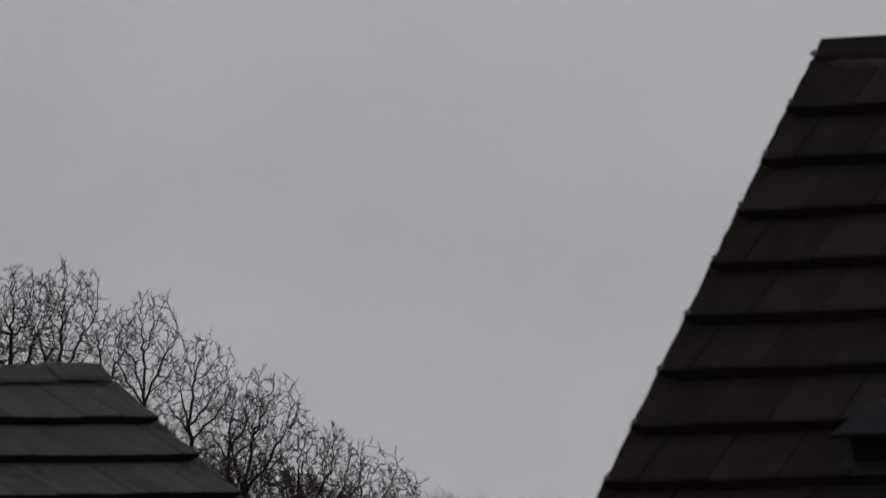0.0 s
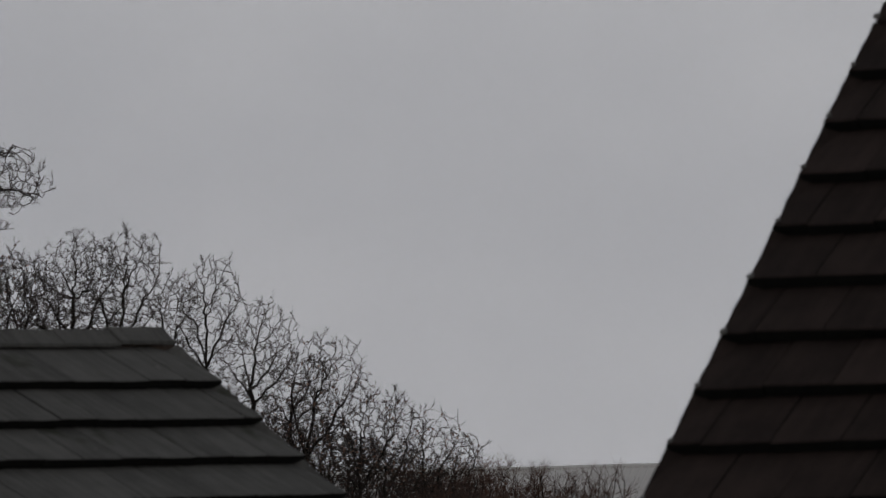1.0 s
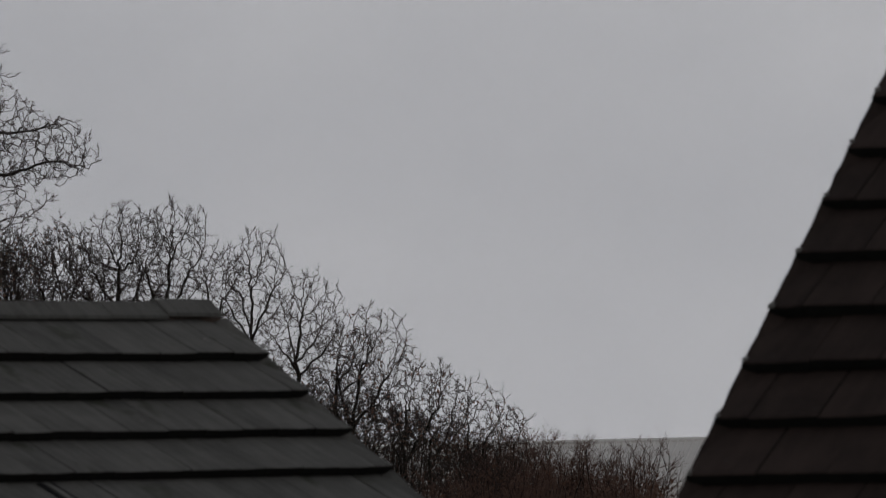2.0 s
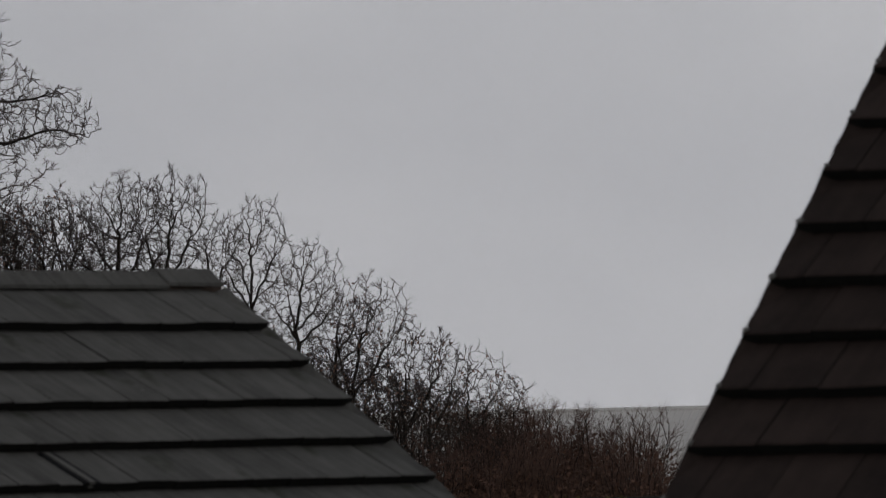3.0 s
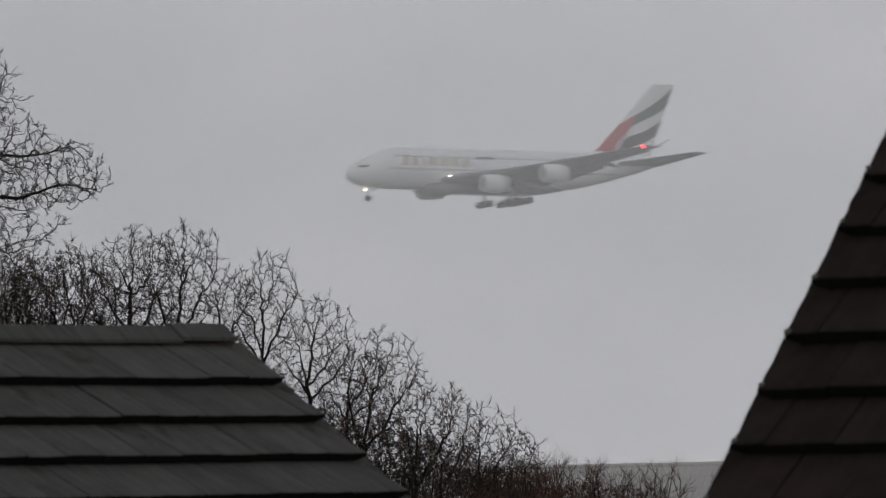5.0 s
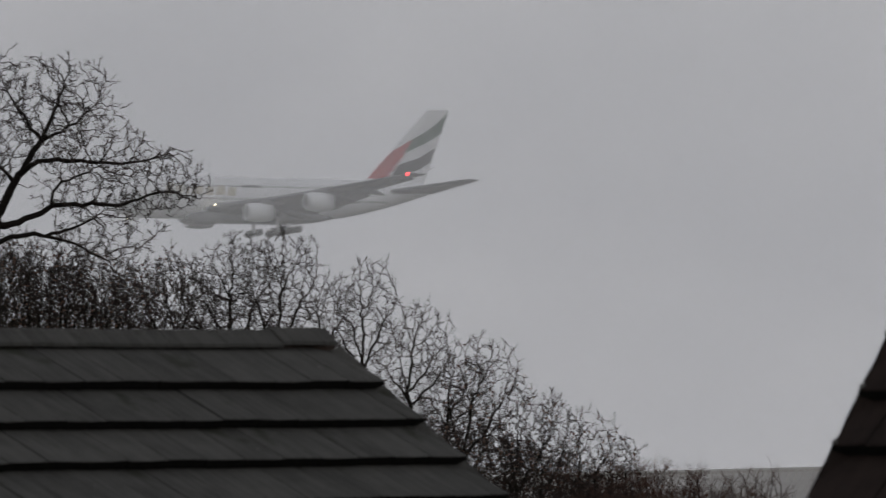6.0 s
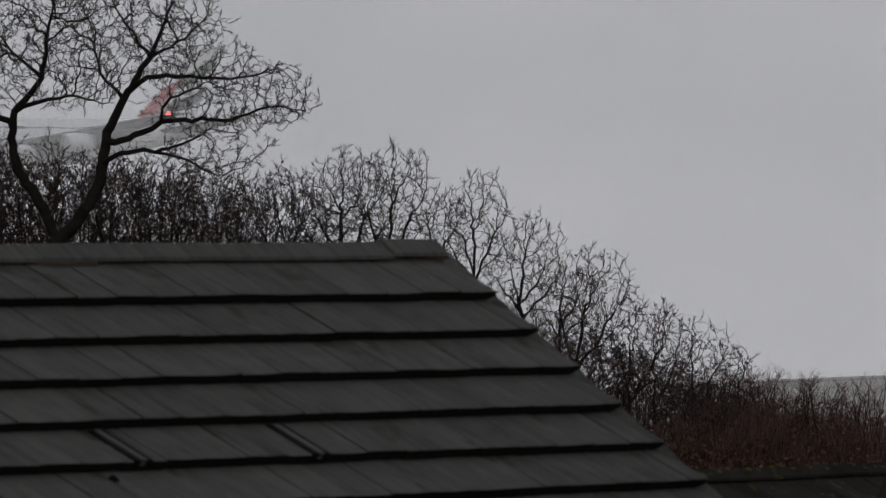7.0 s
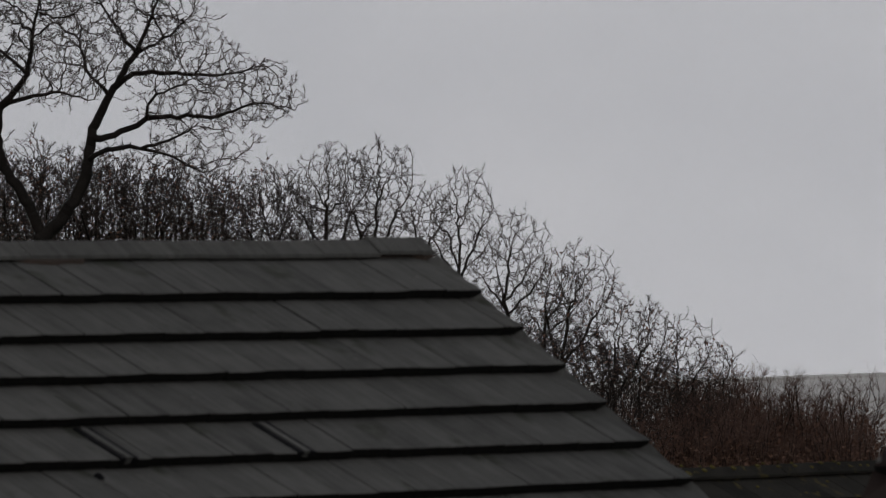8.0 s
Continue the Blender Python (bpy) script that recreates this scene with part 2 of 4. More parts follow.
def tile_mesh(name, mat, width, seed):
    """A flat interlocking tile: x across, y down the slope with its tail at 0, z out of the roof; a worn, slightly dished slab."""
    rnd = random.Random(seed)
    bm = bmesh.new()
    w = width - 0.004
    slope = RISE / GAUGE
    xs = (0, 0.004, w * 0.5, w - 0.004, w)
    top, low = [], []
    for y in (-LENGTH, -0.010, 0.0):
        z0 = 0.026 + RISE + y * slope
        row = []
        for i, x in enumerate(xs):
            drop = 0.0025 if i in (0, 4) else 0.0
            drop += 0.005 if y == 0.0 else 0.0
            row.append(bm.verts.new((x, y + (rnd.uniform(-0.003, 0.003) if y == 0 else 0), z0 - drop + rnd.uniform(-0.0012, 0.0012))))
        top.append(row)
        low.append([bm.verts.new((x, y if y < 0 else -0.002, z0 - LIP)) for x in xs])
    for grid in (top, low):
        for a, b in zip(grid, grid[1:]):
            for i in range(4):
                bm.faces.new((a[i], a[i + 1], b[i + 1], b[i]))
    # the tail takes the black that deepens the shadow line below the course
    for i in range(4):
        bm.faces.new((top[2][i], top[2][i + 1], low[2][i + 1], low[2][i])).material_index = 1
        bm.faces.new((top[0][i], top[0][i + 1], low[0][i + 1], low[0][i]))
    # sides in the same painted shade, so joints stay dark
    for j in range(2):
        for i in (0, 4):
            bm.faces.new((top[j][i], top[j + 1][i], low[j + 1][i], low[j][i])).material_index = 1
    bmesh.ops.recalc_face_normals(bm, faces=bm.faces)
    me = bpy.data.meshes.new(name)
    bm.to_mesh(me)
    bm.free()
    me.materials.append(mat)
    me.materials.append(SHADE_EDGE)
    return me


def ridge_mesh(name, mat, pitch, length=0.46, wing=0.132, thick=0.020):
    """An angular ridge tile with a rounded crown: x along the ridge, apex of the slopes at z = 0."""
    bm = bmesh.new()
    p = radians(pitch)
    prof = []
    for off in (0.035 + thick, 0.035):
        side = []
        for s in (-1, 1):
            arm = [(s * wing * math.cos(p), -wing * math.sin(p) + off), (s * 0.05, -0.05 * math.tan(p) + off + 0.004), (s * 0.018, off - 0.004)]
            side.append(arm)
        prof.append(side[0] + list(reversed(side[1])))
    ring = prof[0] + list(reversed(prof[1]))
    loft(bm, [[(x, y, z + lift) for y, z in ring] for x, lift in ((0.0, 0.0), (0.01, 0.004), (length - 0.012, 0.004), (length - 0.006, 0.0))])
    bmesh.ops.recalc_face_normals(bm, faces=bm.faces)
    me = bpy.data.meshes.new(name)
    bm.to_mesh(me)
    bm.free()
    me.materials.append(mat)
    return me


def house(corner, turn, pitch, side, span, courses, mat, near, label, ridge_mortar, end_lift=0.012, bits=True, apex=-0.13, moss=0, bed=0.085, patch=None):
    """A gabled house. corner: the verge at the ridge tile's lower edge; turn: the ridge's angle; side: +1 when the roof runs off to the camera's left.
    near: (metres along the ridge, courses) within which every tile is a piece of its own."""
    a, p = radians(turn), radians(pitch)
    if side > 0:
        u = Vector((-math.cos(a), -math.sin(a), 0))
        h = Vector((math.sin(a), -math.cos(a), 0))
    else:
        u = Vector((-math.cos(a), math.sin(a), 0))
        h = Vector((-math.sin(a), -math.cos(a), 0))
    s = h * math.cos(p) - Vector((0, 0, math.sin(p)))
    n = u.cross(s)
    face = Matrix(((u.x, s.x, n.x, corner[0]), (u.y, s.y, n.y, corner[1]), (u.z, s.z, n.z, corner[2]), (0, 0, 0, 1)))
    lift = 0.026 + RISE                      # the corner lies on the tiles' tails
    face = face @ Matrix.Translation((0, 0, -lift))
    home = tagged(new("house"), label, "house")
    top = face @ Vector((0, apex, 0))         # the apex line at the verge
    home.matrix_basis = Matrix.Translation((top.x, top.y, 0))
    inv = home.matrix_basis.inverted()
    flat = Matrix(((u.x, h.x, 0, top.x), (u.y, h.y, 0, top.y), (0, 0, 1, 0), (0, 0, 0, 1)))
    if flat.to_3x3().determinant() < 0:
        flat = flat @ Matrix.Scale(1, 4)
    run = (courses * GAUGE - apex) * math.cos(p)
    eave = top.z - run * math.tan(p)
    x0, x1 = (0.06, span) if side > 0 else (-span, -0.06)
    # walls with their two gables
    bm = bmesh.new()
    w = run - 0.35
    for xa, xb in ((x0, x0 + 0.25), (x1 - 0.25, x1)):
        prism(bm, [(-w, -0.3), (w, -0.3), (w, top.z - w * math.tan(p) - 0.06), (0, top.z - 0.06), (-w, top.z - w * math.tan(p) - 0.06)], xb - xa, flat @ Matrix.Translation(((xa + xb) / 2, 0, 0)) @ Matrix.Rotation(radians(90), 4, "Z"))
    for ya, yb in ((-w, -w + 0.25), (w - 0.25, w)):
        box(bm, (x0 + 0.25, ya, -0.3), (x1 - 0.25, yb, eave + 0.2), flat)
    bmesh.ops.transform(bm, matrix=inv, verts=bm.verts)
    part("wall", bm, BRICK, home)
    # roof deck on both slopes
    bm = bmesh.new()
    e0, e1 = (0.012, span + 0.05) if side > 0 else (-span - 0.05, -0.012)
    for sy in (1, -1):
        ring = [(0, top.z - 0.004), (sy * run, eave - 0.004), (sy * run, eave - 0.034), (0, top.z - 0.034)]
        loft(bm, [[flat @ Vector((x, y, z)) for y, z in ring] for x in (e0, e1)])
    bmesh.ops.transform(bm, matrix=inv, verts=bm.verts)
    roof = part("roof", bm, FELT, home, "felted deck under rows of flat concrete tiles")
    # fascia and gutter at the camera-side eaves
    bm = bmesh.new()
    box(bm, (e0, run - 0.03, eave - 0.22), (e1, run, eave - 0.04), flat)
    bmesh.ops.transform(bm, matrix=inv, verts=bm.verts)
    part("fascia", bm, TIMBER, home, "white painted fascia board")
    # tiles
    base = inv @ face
    whole = [tile_mesh("tile", mat, COVER, 10 + i) for i in range(5)]
    half = [tile_mesh("tile", mat, COVER / 2, 20 + i) for i in range(2)]
    rest_v, rest_f, rest_m = [], [], []
    rnd = random.Random(int(turn * 10))
    def lay(row, x, me, width, single):
        slip = rnd.uniform(-0.004, 0.004)
        m = Matrix.Translation((x if side > 0 else -x - width, row * GAUGE + slip, rnd.uniform(0, 0.003))) @ Matrix.Rotation(rnd.uniform(-0.006, 0.006), 4, "Z") @ Matrix.Rotation(rnd.uniform(-0.010, 0.010), 4, "Y")
        if single:
            link("tile", me, roof, place=base @ m)
        else:
            k = len(rest_v)
            full = base @ m
            rest_v.extend([full @ v.co for v in me.vertices])
            rest_f.extend([[k + i for i in f.vertices] for f in me.polygons])
            rest_m.extend([f.material_index for f in me.polygons])
    for row in range(1, courses + 1):
        x, j = 0.0, 0
        while x < span:
            if j == 0 and row % 2 == 0:
                me, width = half[row % len(half)], COVER / 2
            else:
                me, width = whole[rnd.randrange(len(whole))], COVER
            lay(row, x, me, width, x < near[0] and row <= near[1])
            x += width
            j += 1
    if rest_v:
        far = mesh_of("further_tiles", rest_v, rest_f, mat)
        far.materials.append(SHADE_EDGE)
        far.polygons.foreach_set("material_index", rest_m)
        tagged(link("further_tiles", far, roof), kind="stuff")
    # the far slope, in courses that step as the tiles do
    bm = bmesh.new()
    for row in range(1, courses + 1):
        y0 = (row - 1) * GAUGE - apex
        y1 = y0 + GAUGE
        pts = []
        for yy, zz in ((y0, 0.012), (y1, 0.058), (y1, 0.036), (y0, 0.0)):
            pts.append((-(yy * math.cos(p)) - zz * math.sin(p), top.z - yy * math.sin(p) + zz * math.cos(p)))
        loft(bm, [[flat @ Vector((x, y, z)) for y, z in pts] for x in (e0, e1)])
    bmesh.ops.transform(bm, matrix=inv, verts=bm.verts)
    part("rear_courses", bm, mat, roof)
    # ridge tiles on their mortar
    cap = ridge_mesh("ridge_tile", mat, pitch)
    x, j = -0.012, 0
    while x < span:
        up = end_lift if j == 0 else rnd.uniform(-0.003, 0.004)
        at = flat @ Matrix.Translation((x if side > 0 else -x - 0.46, 0, top.z + 0.014 + up)) @ Matrix.Rotation(rnd.uniform(-0.004, 0.004), 4, "Y")
        link("ridge_tile", cap, roof, place=inv @ at)
        x += 0.455
        j += 1
    bm = bmesh.new()
    rings = []
    for i in range(int(span / 0.08) + 1):
        xa = -0.002 + i * 0.08
        deep = bed + 0.006 * math.sin(i * 1.7) + rnd.uniform(-0.006, 0.006)
        if i < 2:
            deep = 0.125
        if patch and patch[0] < xa < patch[1]:
            deep += 0.06
        ring = [(-deep * math.cos(p), top.z - deep * math.sin(p) + 0.01), (deep * math.cos(p), top.z - deep * math.sin(p) + 0.01), (deep * math.cos(p), top.z - deep * math.sin(p) + 0.056), (0, top.z + 0.028), (-deep * math.cos(p), top.z - deep * math.sin(p) + 0.056)]
        rings.append([flat @ Vector((xa if side > 0 else -xa, y, z)) for y, z in ring])
    loft(bm, rings)
    bmesh.ops.transform(bm, matrix=inv, verts=bm.verts)
    part("ridge_bedding", bm, ridge_mortar, roof, "brownish mortar bedding under the ridge tiles")
    # mortar at the verge, course by course
    if bits:
        for row in range(0, courses + 1):
            bm = bmesh.new()
            size = (0.007 + rnd.uniform(0, 0.010), 0.008 + rnd.uniform(0, 0.014), 0.005 + rnd.uniform(0, 0.004))
            bmesh.ops.create_icosphere(bm, subdivisions=2, radius=1.0)
            for v in bm.verts:
                v.co *= 1 + 0.25 * noise.noise(v.co * 2 + Vector((row, 0, 0)))
                v.co = Vector((v.co.x * size[0], v.co.y * size[1], v.co.z * size[2]))
            at = Matrix.Translation((-0.016, row * GAUGE - 0.02 + rnd.uniform(-0.02, 0.01), 0.026 + RISE + 0.002))
            part("mortar_dab", bm, PALE_MORTAR, roof, place=base @ at, smooth=True)
    bm = bmesh.new()
    n_r = courses * 4
    rings = []
    for i in range(n_r + 1):
        y = -0.02 + (courses * GAUGE - 0.01) * i / n_r
        up = 0.062 + rnd.uniform(-0.004, 0.004)
        ox = rnd.uniform(-0.003, 0.003)
        a, b = (-0.006 + ox, 0.06) if side > 0 else (0.006 + ox, -0.06)
        rings.append([base @ Vector(q) for q in ((a, y, 0.0), (b, y, 0.0), (b, y, 0.03), (a, y, up))])
    loft(bm, rings)
    part("verge_bedding", bm, mat, roof)
    # lichen cushions
    for i in range(moss):
        bm = bmesh.new()
        bmesh.ops.create_icosphere(bm, subdivisions=2, radius=1.0)
        r = rnd.uniform(0.006, 0.020)
        for v in bm.verts:
            v.co *= 1 + 0.5 * noise.noise(v.co * 1.8 + Vector((i * 3.1, 0, 0)))
            v.co = Vector((v.co.x * r * 1.6, v.co.y * r * 1.1, v.co.z * r * 0.45))
        row = rnd.choice((0, 0, 0, 1, 1, 2))
        xx = rnd.uniform(3.0, 9.0)
        at = Matrix.Translation((xx if side > 0 else -xx, row * GAUGE - rnd.uniform(0.01, 0.13 if row == 0 else 0.25), 0.068 if row else 0.115))
        part("lichen_cushion", bm, MOSS, roof, place=base @ at, smooth=True)
    return home, base, roof


def vent_tile(base, roof, x, row):
    """A pair of narrow raised ribs over dark slots, set into one course."""
    for off in (0.0, 0.085):
        bm = bmesh.new()
        ring = [(x + off, 0.06), (x + off + 0.040, 0.06), (x + off + 0.039, 0.096), (x + off + 0.001, 0.096)]
        loft(bm, [[Vector((q, y, z + (y - row * GAUGE) * RISE / GAUGE)) for q, z in ring] for y in (row * GAUGE - GAUGE + 0.012, row * GAUGE + 0.006)])
        part("vent_rib", bm, VENT_PLASTIC, roof, "dark slotted rib of a vent tile", place=base)
    bm = bmesh.new()
    ring = [(x + 0.041, 0.06), (x + 0.084, 0.06), (x + 0.084, 0.100), (x + 0.041, 0.100)]
    loft(bm, [[Vector((q, y, z + (y - row * GAUGE) * RISE / GAUGE)) for q, z in ring] for y in (row * GAUGE - GAUGE + 0.012, row * GAUGE + 0.004)])
    part("vent_cover", bm, GREY_TILE, roof, place=base)


def roof_cowl(base, roof, x, row):
    """A hooded roof vent: a flashing plate, a box body and a sloping hood."""
    y = row * GAUGE
    bm = bmesh.new()
    box(bm, (x - 0.24, y - 0.34, 0.055), (x + 0.20, y + 0.02, 0.085))
    part("flashing", bm, LEAD, roof, "blue-grey lead flashing", place=base)
    bm = bmesh.new()
    ring = [(y - 0.30, 0.08), (y - 0.02, 0.08), (y - 0.05, 0.20), (y - 0.24, 0.17)]
    loft(bm, [[Vector((q, yy, zz)) for yy, zz in ring] for q in (x - 0.17, x + 0.14)])
    part("vent_body", bm, VENT_PLASTIC, roof, "dark louvred vent body", place=base)
    bm = bmesh.new()
    ring = [(y - 0.36, 0.10), (y + 0.0, 0.22), (y + 0.0, 0.245), (y - 0.20, 0.215), (y - 0.36, 0.125)]
    loft(bm, [[Vector((q + s * (0.07 if yy < y - 0.1 else 0.0), yy, zz)) for yy, zz in ring] for q, s in ((x - 0.22, 1), (x + 0.19, -1))])
    part("hood", bm, LEAD, roof, "blue-grey sloping hood", place=base)


# ---------------------------------------------------------------- warehouse
def warehouse():
    """A wide shed with a shallow ribbed-sheet roof."""
    home = tagged(new("warehouse"), "distant pale warehouse with a shallow ribbed sheet roof", "warehouse")
    home.matrix_basis = pose(8, 320, 0, 0, 0, -7.5)
    p, run, half, ridge = radians(12), 16.0, 34.0, 6.16
    eave = ridge - run * math.tan(p)
    bm = bmesh.new()
    for sy in (1, -1):
        box(bm, (-half + 0.2, sy * (run - 0.4) - 0.1, -0.4), (half - 0.2, sy * (run - 0.4) + 0.1, eave))
    for sx in (1, -1):
        prism(bm, [(-run + 0.5, -0.4), (run - 0.5, -0.4), (run - 0.5, eave + 0.1), (0, ridge - 0.1), (-run + 0.5, eave + 0.1)], 0.2, Matrix.Translation((sx * (half - 0.3), 0, 0)) @ Matrix.Rotation(radians(90), 4, "Z"))
    part("wall", bm, CLADDING, home)
    pitch_m = 0.333
    steps = [(0.0, 0.0), (0.20, 0.0), (0.235, 0.045), (0.295, 0.045)]
    xs = []
    x = -half
    while x < half:
        xs += [(x + dx, dz) for dx, dz in steps]
        x += pitch_m
    for sy in (-1, 1):
        verts, faces = [], []
        for x, dz in xs:
            verts += [(x, 0, ridge + dz), (x, sy * run, eave + dz), (x, 0, ridge + dz - 0.012), (x, sy * run, eave + dz - 0.012)]
        for i in range(len(xs) - 1):
            a = 4 * i
            faces += [(a, a + 1, a + 5, a + 4), (a + 2, a + 3, a + 7, a + 6), (a + 1, a + 3, a + 7, a + 5), (a, a + 2, a + 6, a + 4)]
        link("roof_slope", mesh_of("roof_slope", verts, faces, SHEET), home, "weathered pale grey ribbed roof sheets")
    bm = bmesh.new()
    prism(bm, [(-0.40, -0.12), (-0.36, 0.03), (0, 0.10), (0.36, 0.03), (0.40, -0.12), (0, -0.02)], 2 * half, Matrix.Translation((0, 0, ridge + 0.0)) @ Matrix.Rotation(radians(90), 4, "Z"))
    part("ridge_capping", bm, SHEET, home)


# ---------------------------------------------------------------- trees
def tubes(name, segs, mat, sides):
    """Tapered tubes (p, q, r at p, r at q) as one mesh."""
    segs = np.asarray(segs, float).reshape(-1, 8)
    p, q, r0, r1 = segs[:, :3], segs[:, 3:6], segs[:, 6], segs[:, 7]
    d = q - p
    d /= np.linalg.norm(d, axis=1)[:, None] + 1e-9
    ref = np.where(np.abs(d @ np.array([0.2, 0.97, 0.14]))[:, None] > 0.95, np.array([[1.0, 0, 0]]), np.array([[0.2, 0.97, 0.14]]))
    e1 = np.cross(d, ref)
    e1 /= np.linalg.norm(e1, axis=1)[:, None]
    e2 = np.cross(d, e1)
    ang = 2 * np.pi * np.arange(sides) / sides
    ring = e1[:, None, :] * np.cos(ang)[None, :, None] + e2[:, None, :] * np.sin(ang)[None, :, None]
    lo = p[:, None, :] + ring * r0[:, None, None]
    hi = q[:, None, :] + ring * r1[:, None, None]
    verts = np.concatenate([lo, hi], axis=1).reshape(-1, 3)
    m = len(segs)
    base = (np.arange(m) * 2 * sides)[:, None]
    i = np.arange(sides)
    j = (i + 1) % sides
    quads = np.stack([base + i, base + j, base + sides + j, base + sides + i], axis=2).reshape(-1, 4)
    me = bpy.data.meshes.new(name)
    me.vertices.add(len(verts))
    me.vertices.foreach_set("co", verts.ravel())
    me.loops.add(quads.size)
    me.loops.foreach_set("vertex_index", quads.ravel().astype(np.int32))
    me.polygons.add(len(quads))
    me.polygons.foreach_set("loop_start", (np.arange(len(quads)) * 4).astype(np.int32))
    me.polygons.foreach_set("use_smooth", np.ones(len(quads), dtype=bool))
    me.update(calc_edges=True)
    me.validate()
    me.materials.append(mat)
    return me


def turned(rng, d, angle, up):
    """A direction that leaves d by about that angle, in radians."""
    side = np.cross(d, rng.normal(0, 1, 3))
    side /= np.linalg.norm(side) + 1e-9
    w = d * math.cos(angle) + side * math.sin(angle) + np.array([0, 0, up])
    return w / np.linalg.norm(w)


def buds(rng, blobs, per_square, rim=0.35):
    """Places that twigs will grow to: spread through lumps (x, y, z and their half-axes), some of them near the outside."""
    out = []
    for bx, by, bz, rx, ry, rz in blobs:
        n = int(math.pi * rx * rz * per_square)
        d = rng.normal(0, 1, (n, 3))
        d /= np.linalg.norm(d, axis=1)[:, None]
        r = rng.random(n) ** (1 / 3)
        shell = rng.random(n) < rim
        r[shell] = rng.uniform(0.80, 1.18, shell.sum())
        out.append(np.array([bx, by, bz]) + d * r[:, None] * np.array([rx, ry, rz]))
    return np.concatenate(out)


def grow(rng, nodes, parents, goals, heart, reach, step, stop, crook, up, rounds=170):
    """Branches reach step by step towards the goals nearest to them; a goal that is reached is done with."""
    nodes, parents = list(nodes), list(parents)
    near = np.full(len(goals), -1)
    dist = np.full(len(goals), 1e9)
    first = 0
    alive = np.ones(len(goals), bool)
    used = {}
    for _ in range(rounds):
        fresh = np.array(nodes[first:])
        if len(fresh) == 0 or not alive.any():
            break
        d = np.linalg.norm(goals[:, None, :] - fresh[None, :, :], axis=2)
        k = d.argmin(axis=1)
        m = d[np.arange(len(goals)), k]
        better = m < dist
        near[better], dist[better] = k[better] + first, m[better]
        alive &= dist > stop
        first = len(nodes)
        pull = {}
        for g in np.nonzero(alive)[0]:
            v = goals[g] - nodes[near[g]]
            pull.setdefault(int(near[g]), []).append(v / (np.linalg.norm(v) + 1e-9))
        for i, vs in pull.items():
            used[i] = used.get(i, 0) + 1
            if used[i] > 3:
                continue
            w = sum(vs) / len(vs) + rng.normal(0, crook, 3) + np.array([0, 0, up])
            out = np.array(nodes[i]) - heart
            w = w + reach * out / (np.linalg.norm(out) + 1e-9)
            if parents[i] >= 0:
                back = np.array(nodes[i]) - np.array(nodes[parents[i]])
                w = w + 0.18 * back / (np.linalg.norm(back) + 1e-9) * (1 if used[i] == 1 else -0.2)
            w /= np.linalg.norm(w) + 1e-9
            nodes.append(np.array(nodes[i]) + w * step * rng.uniform(0.8, 1.2))
            parents.append(i)
    return nodes, parents


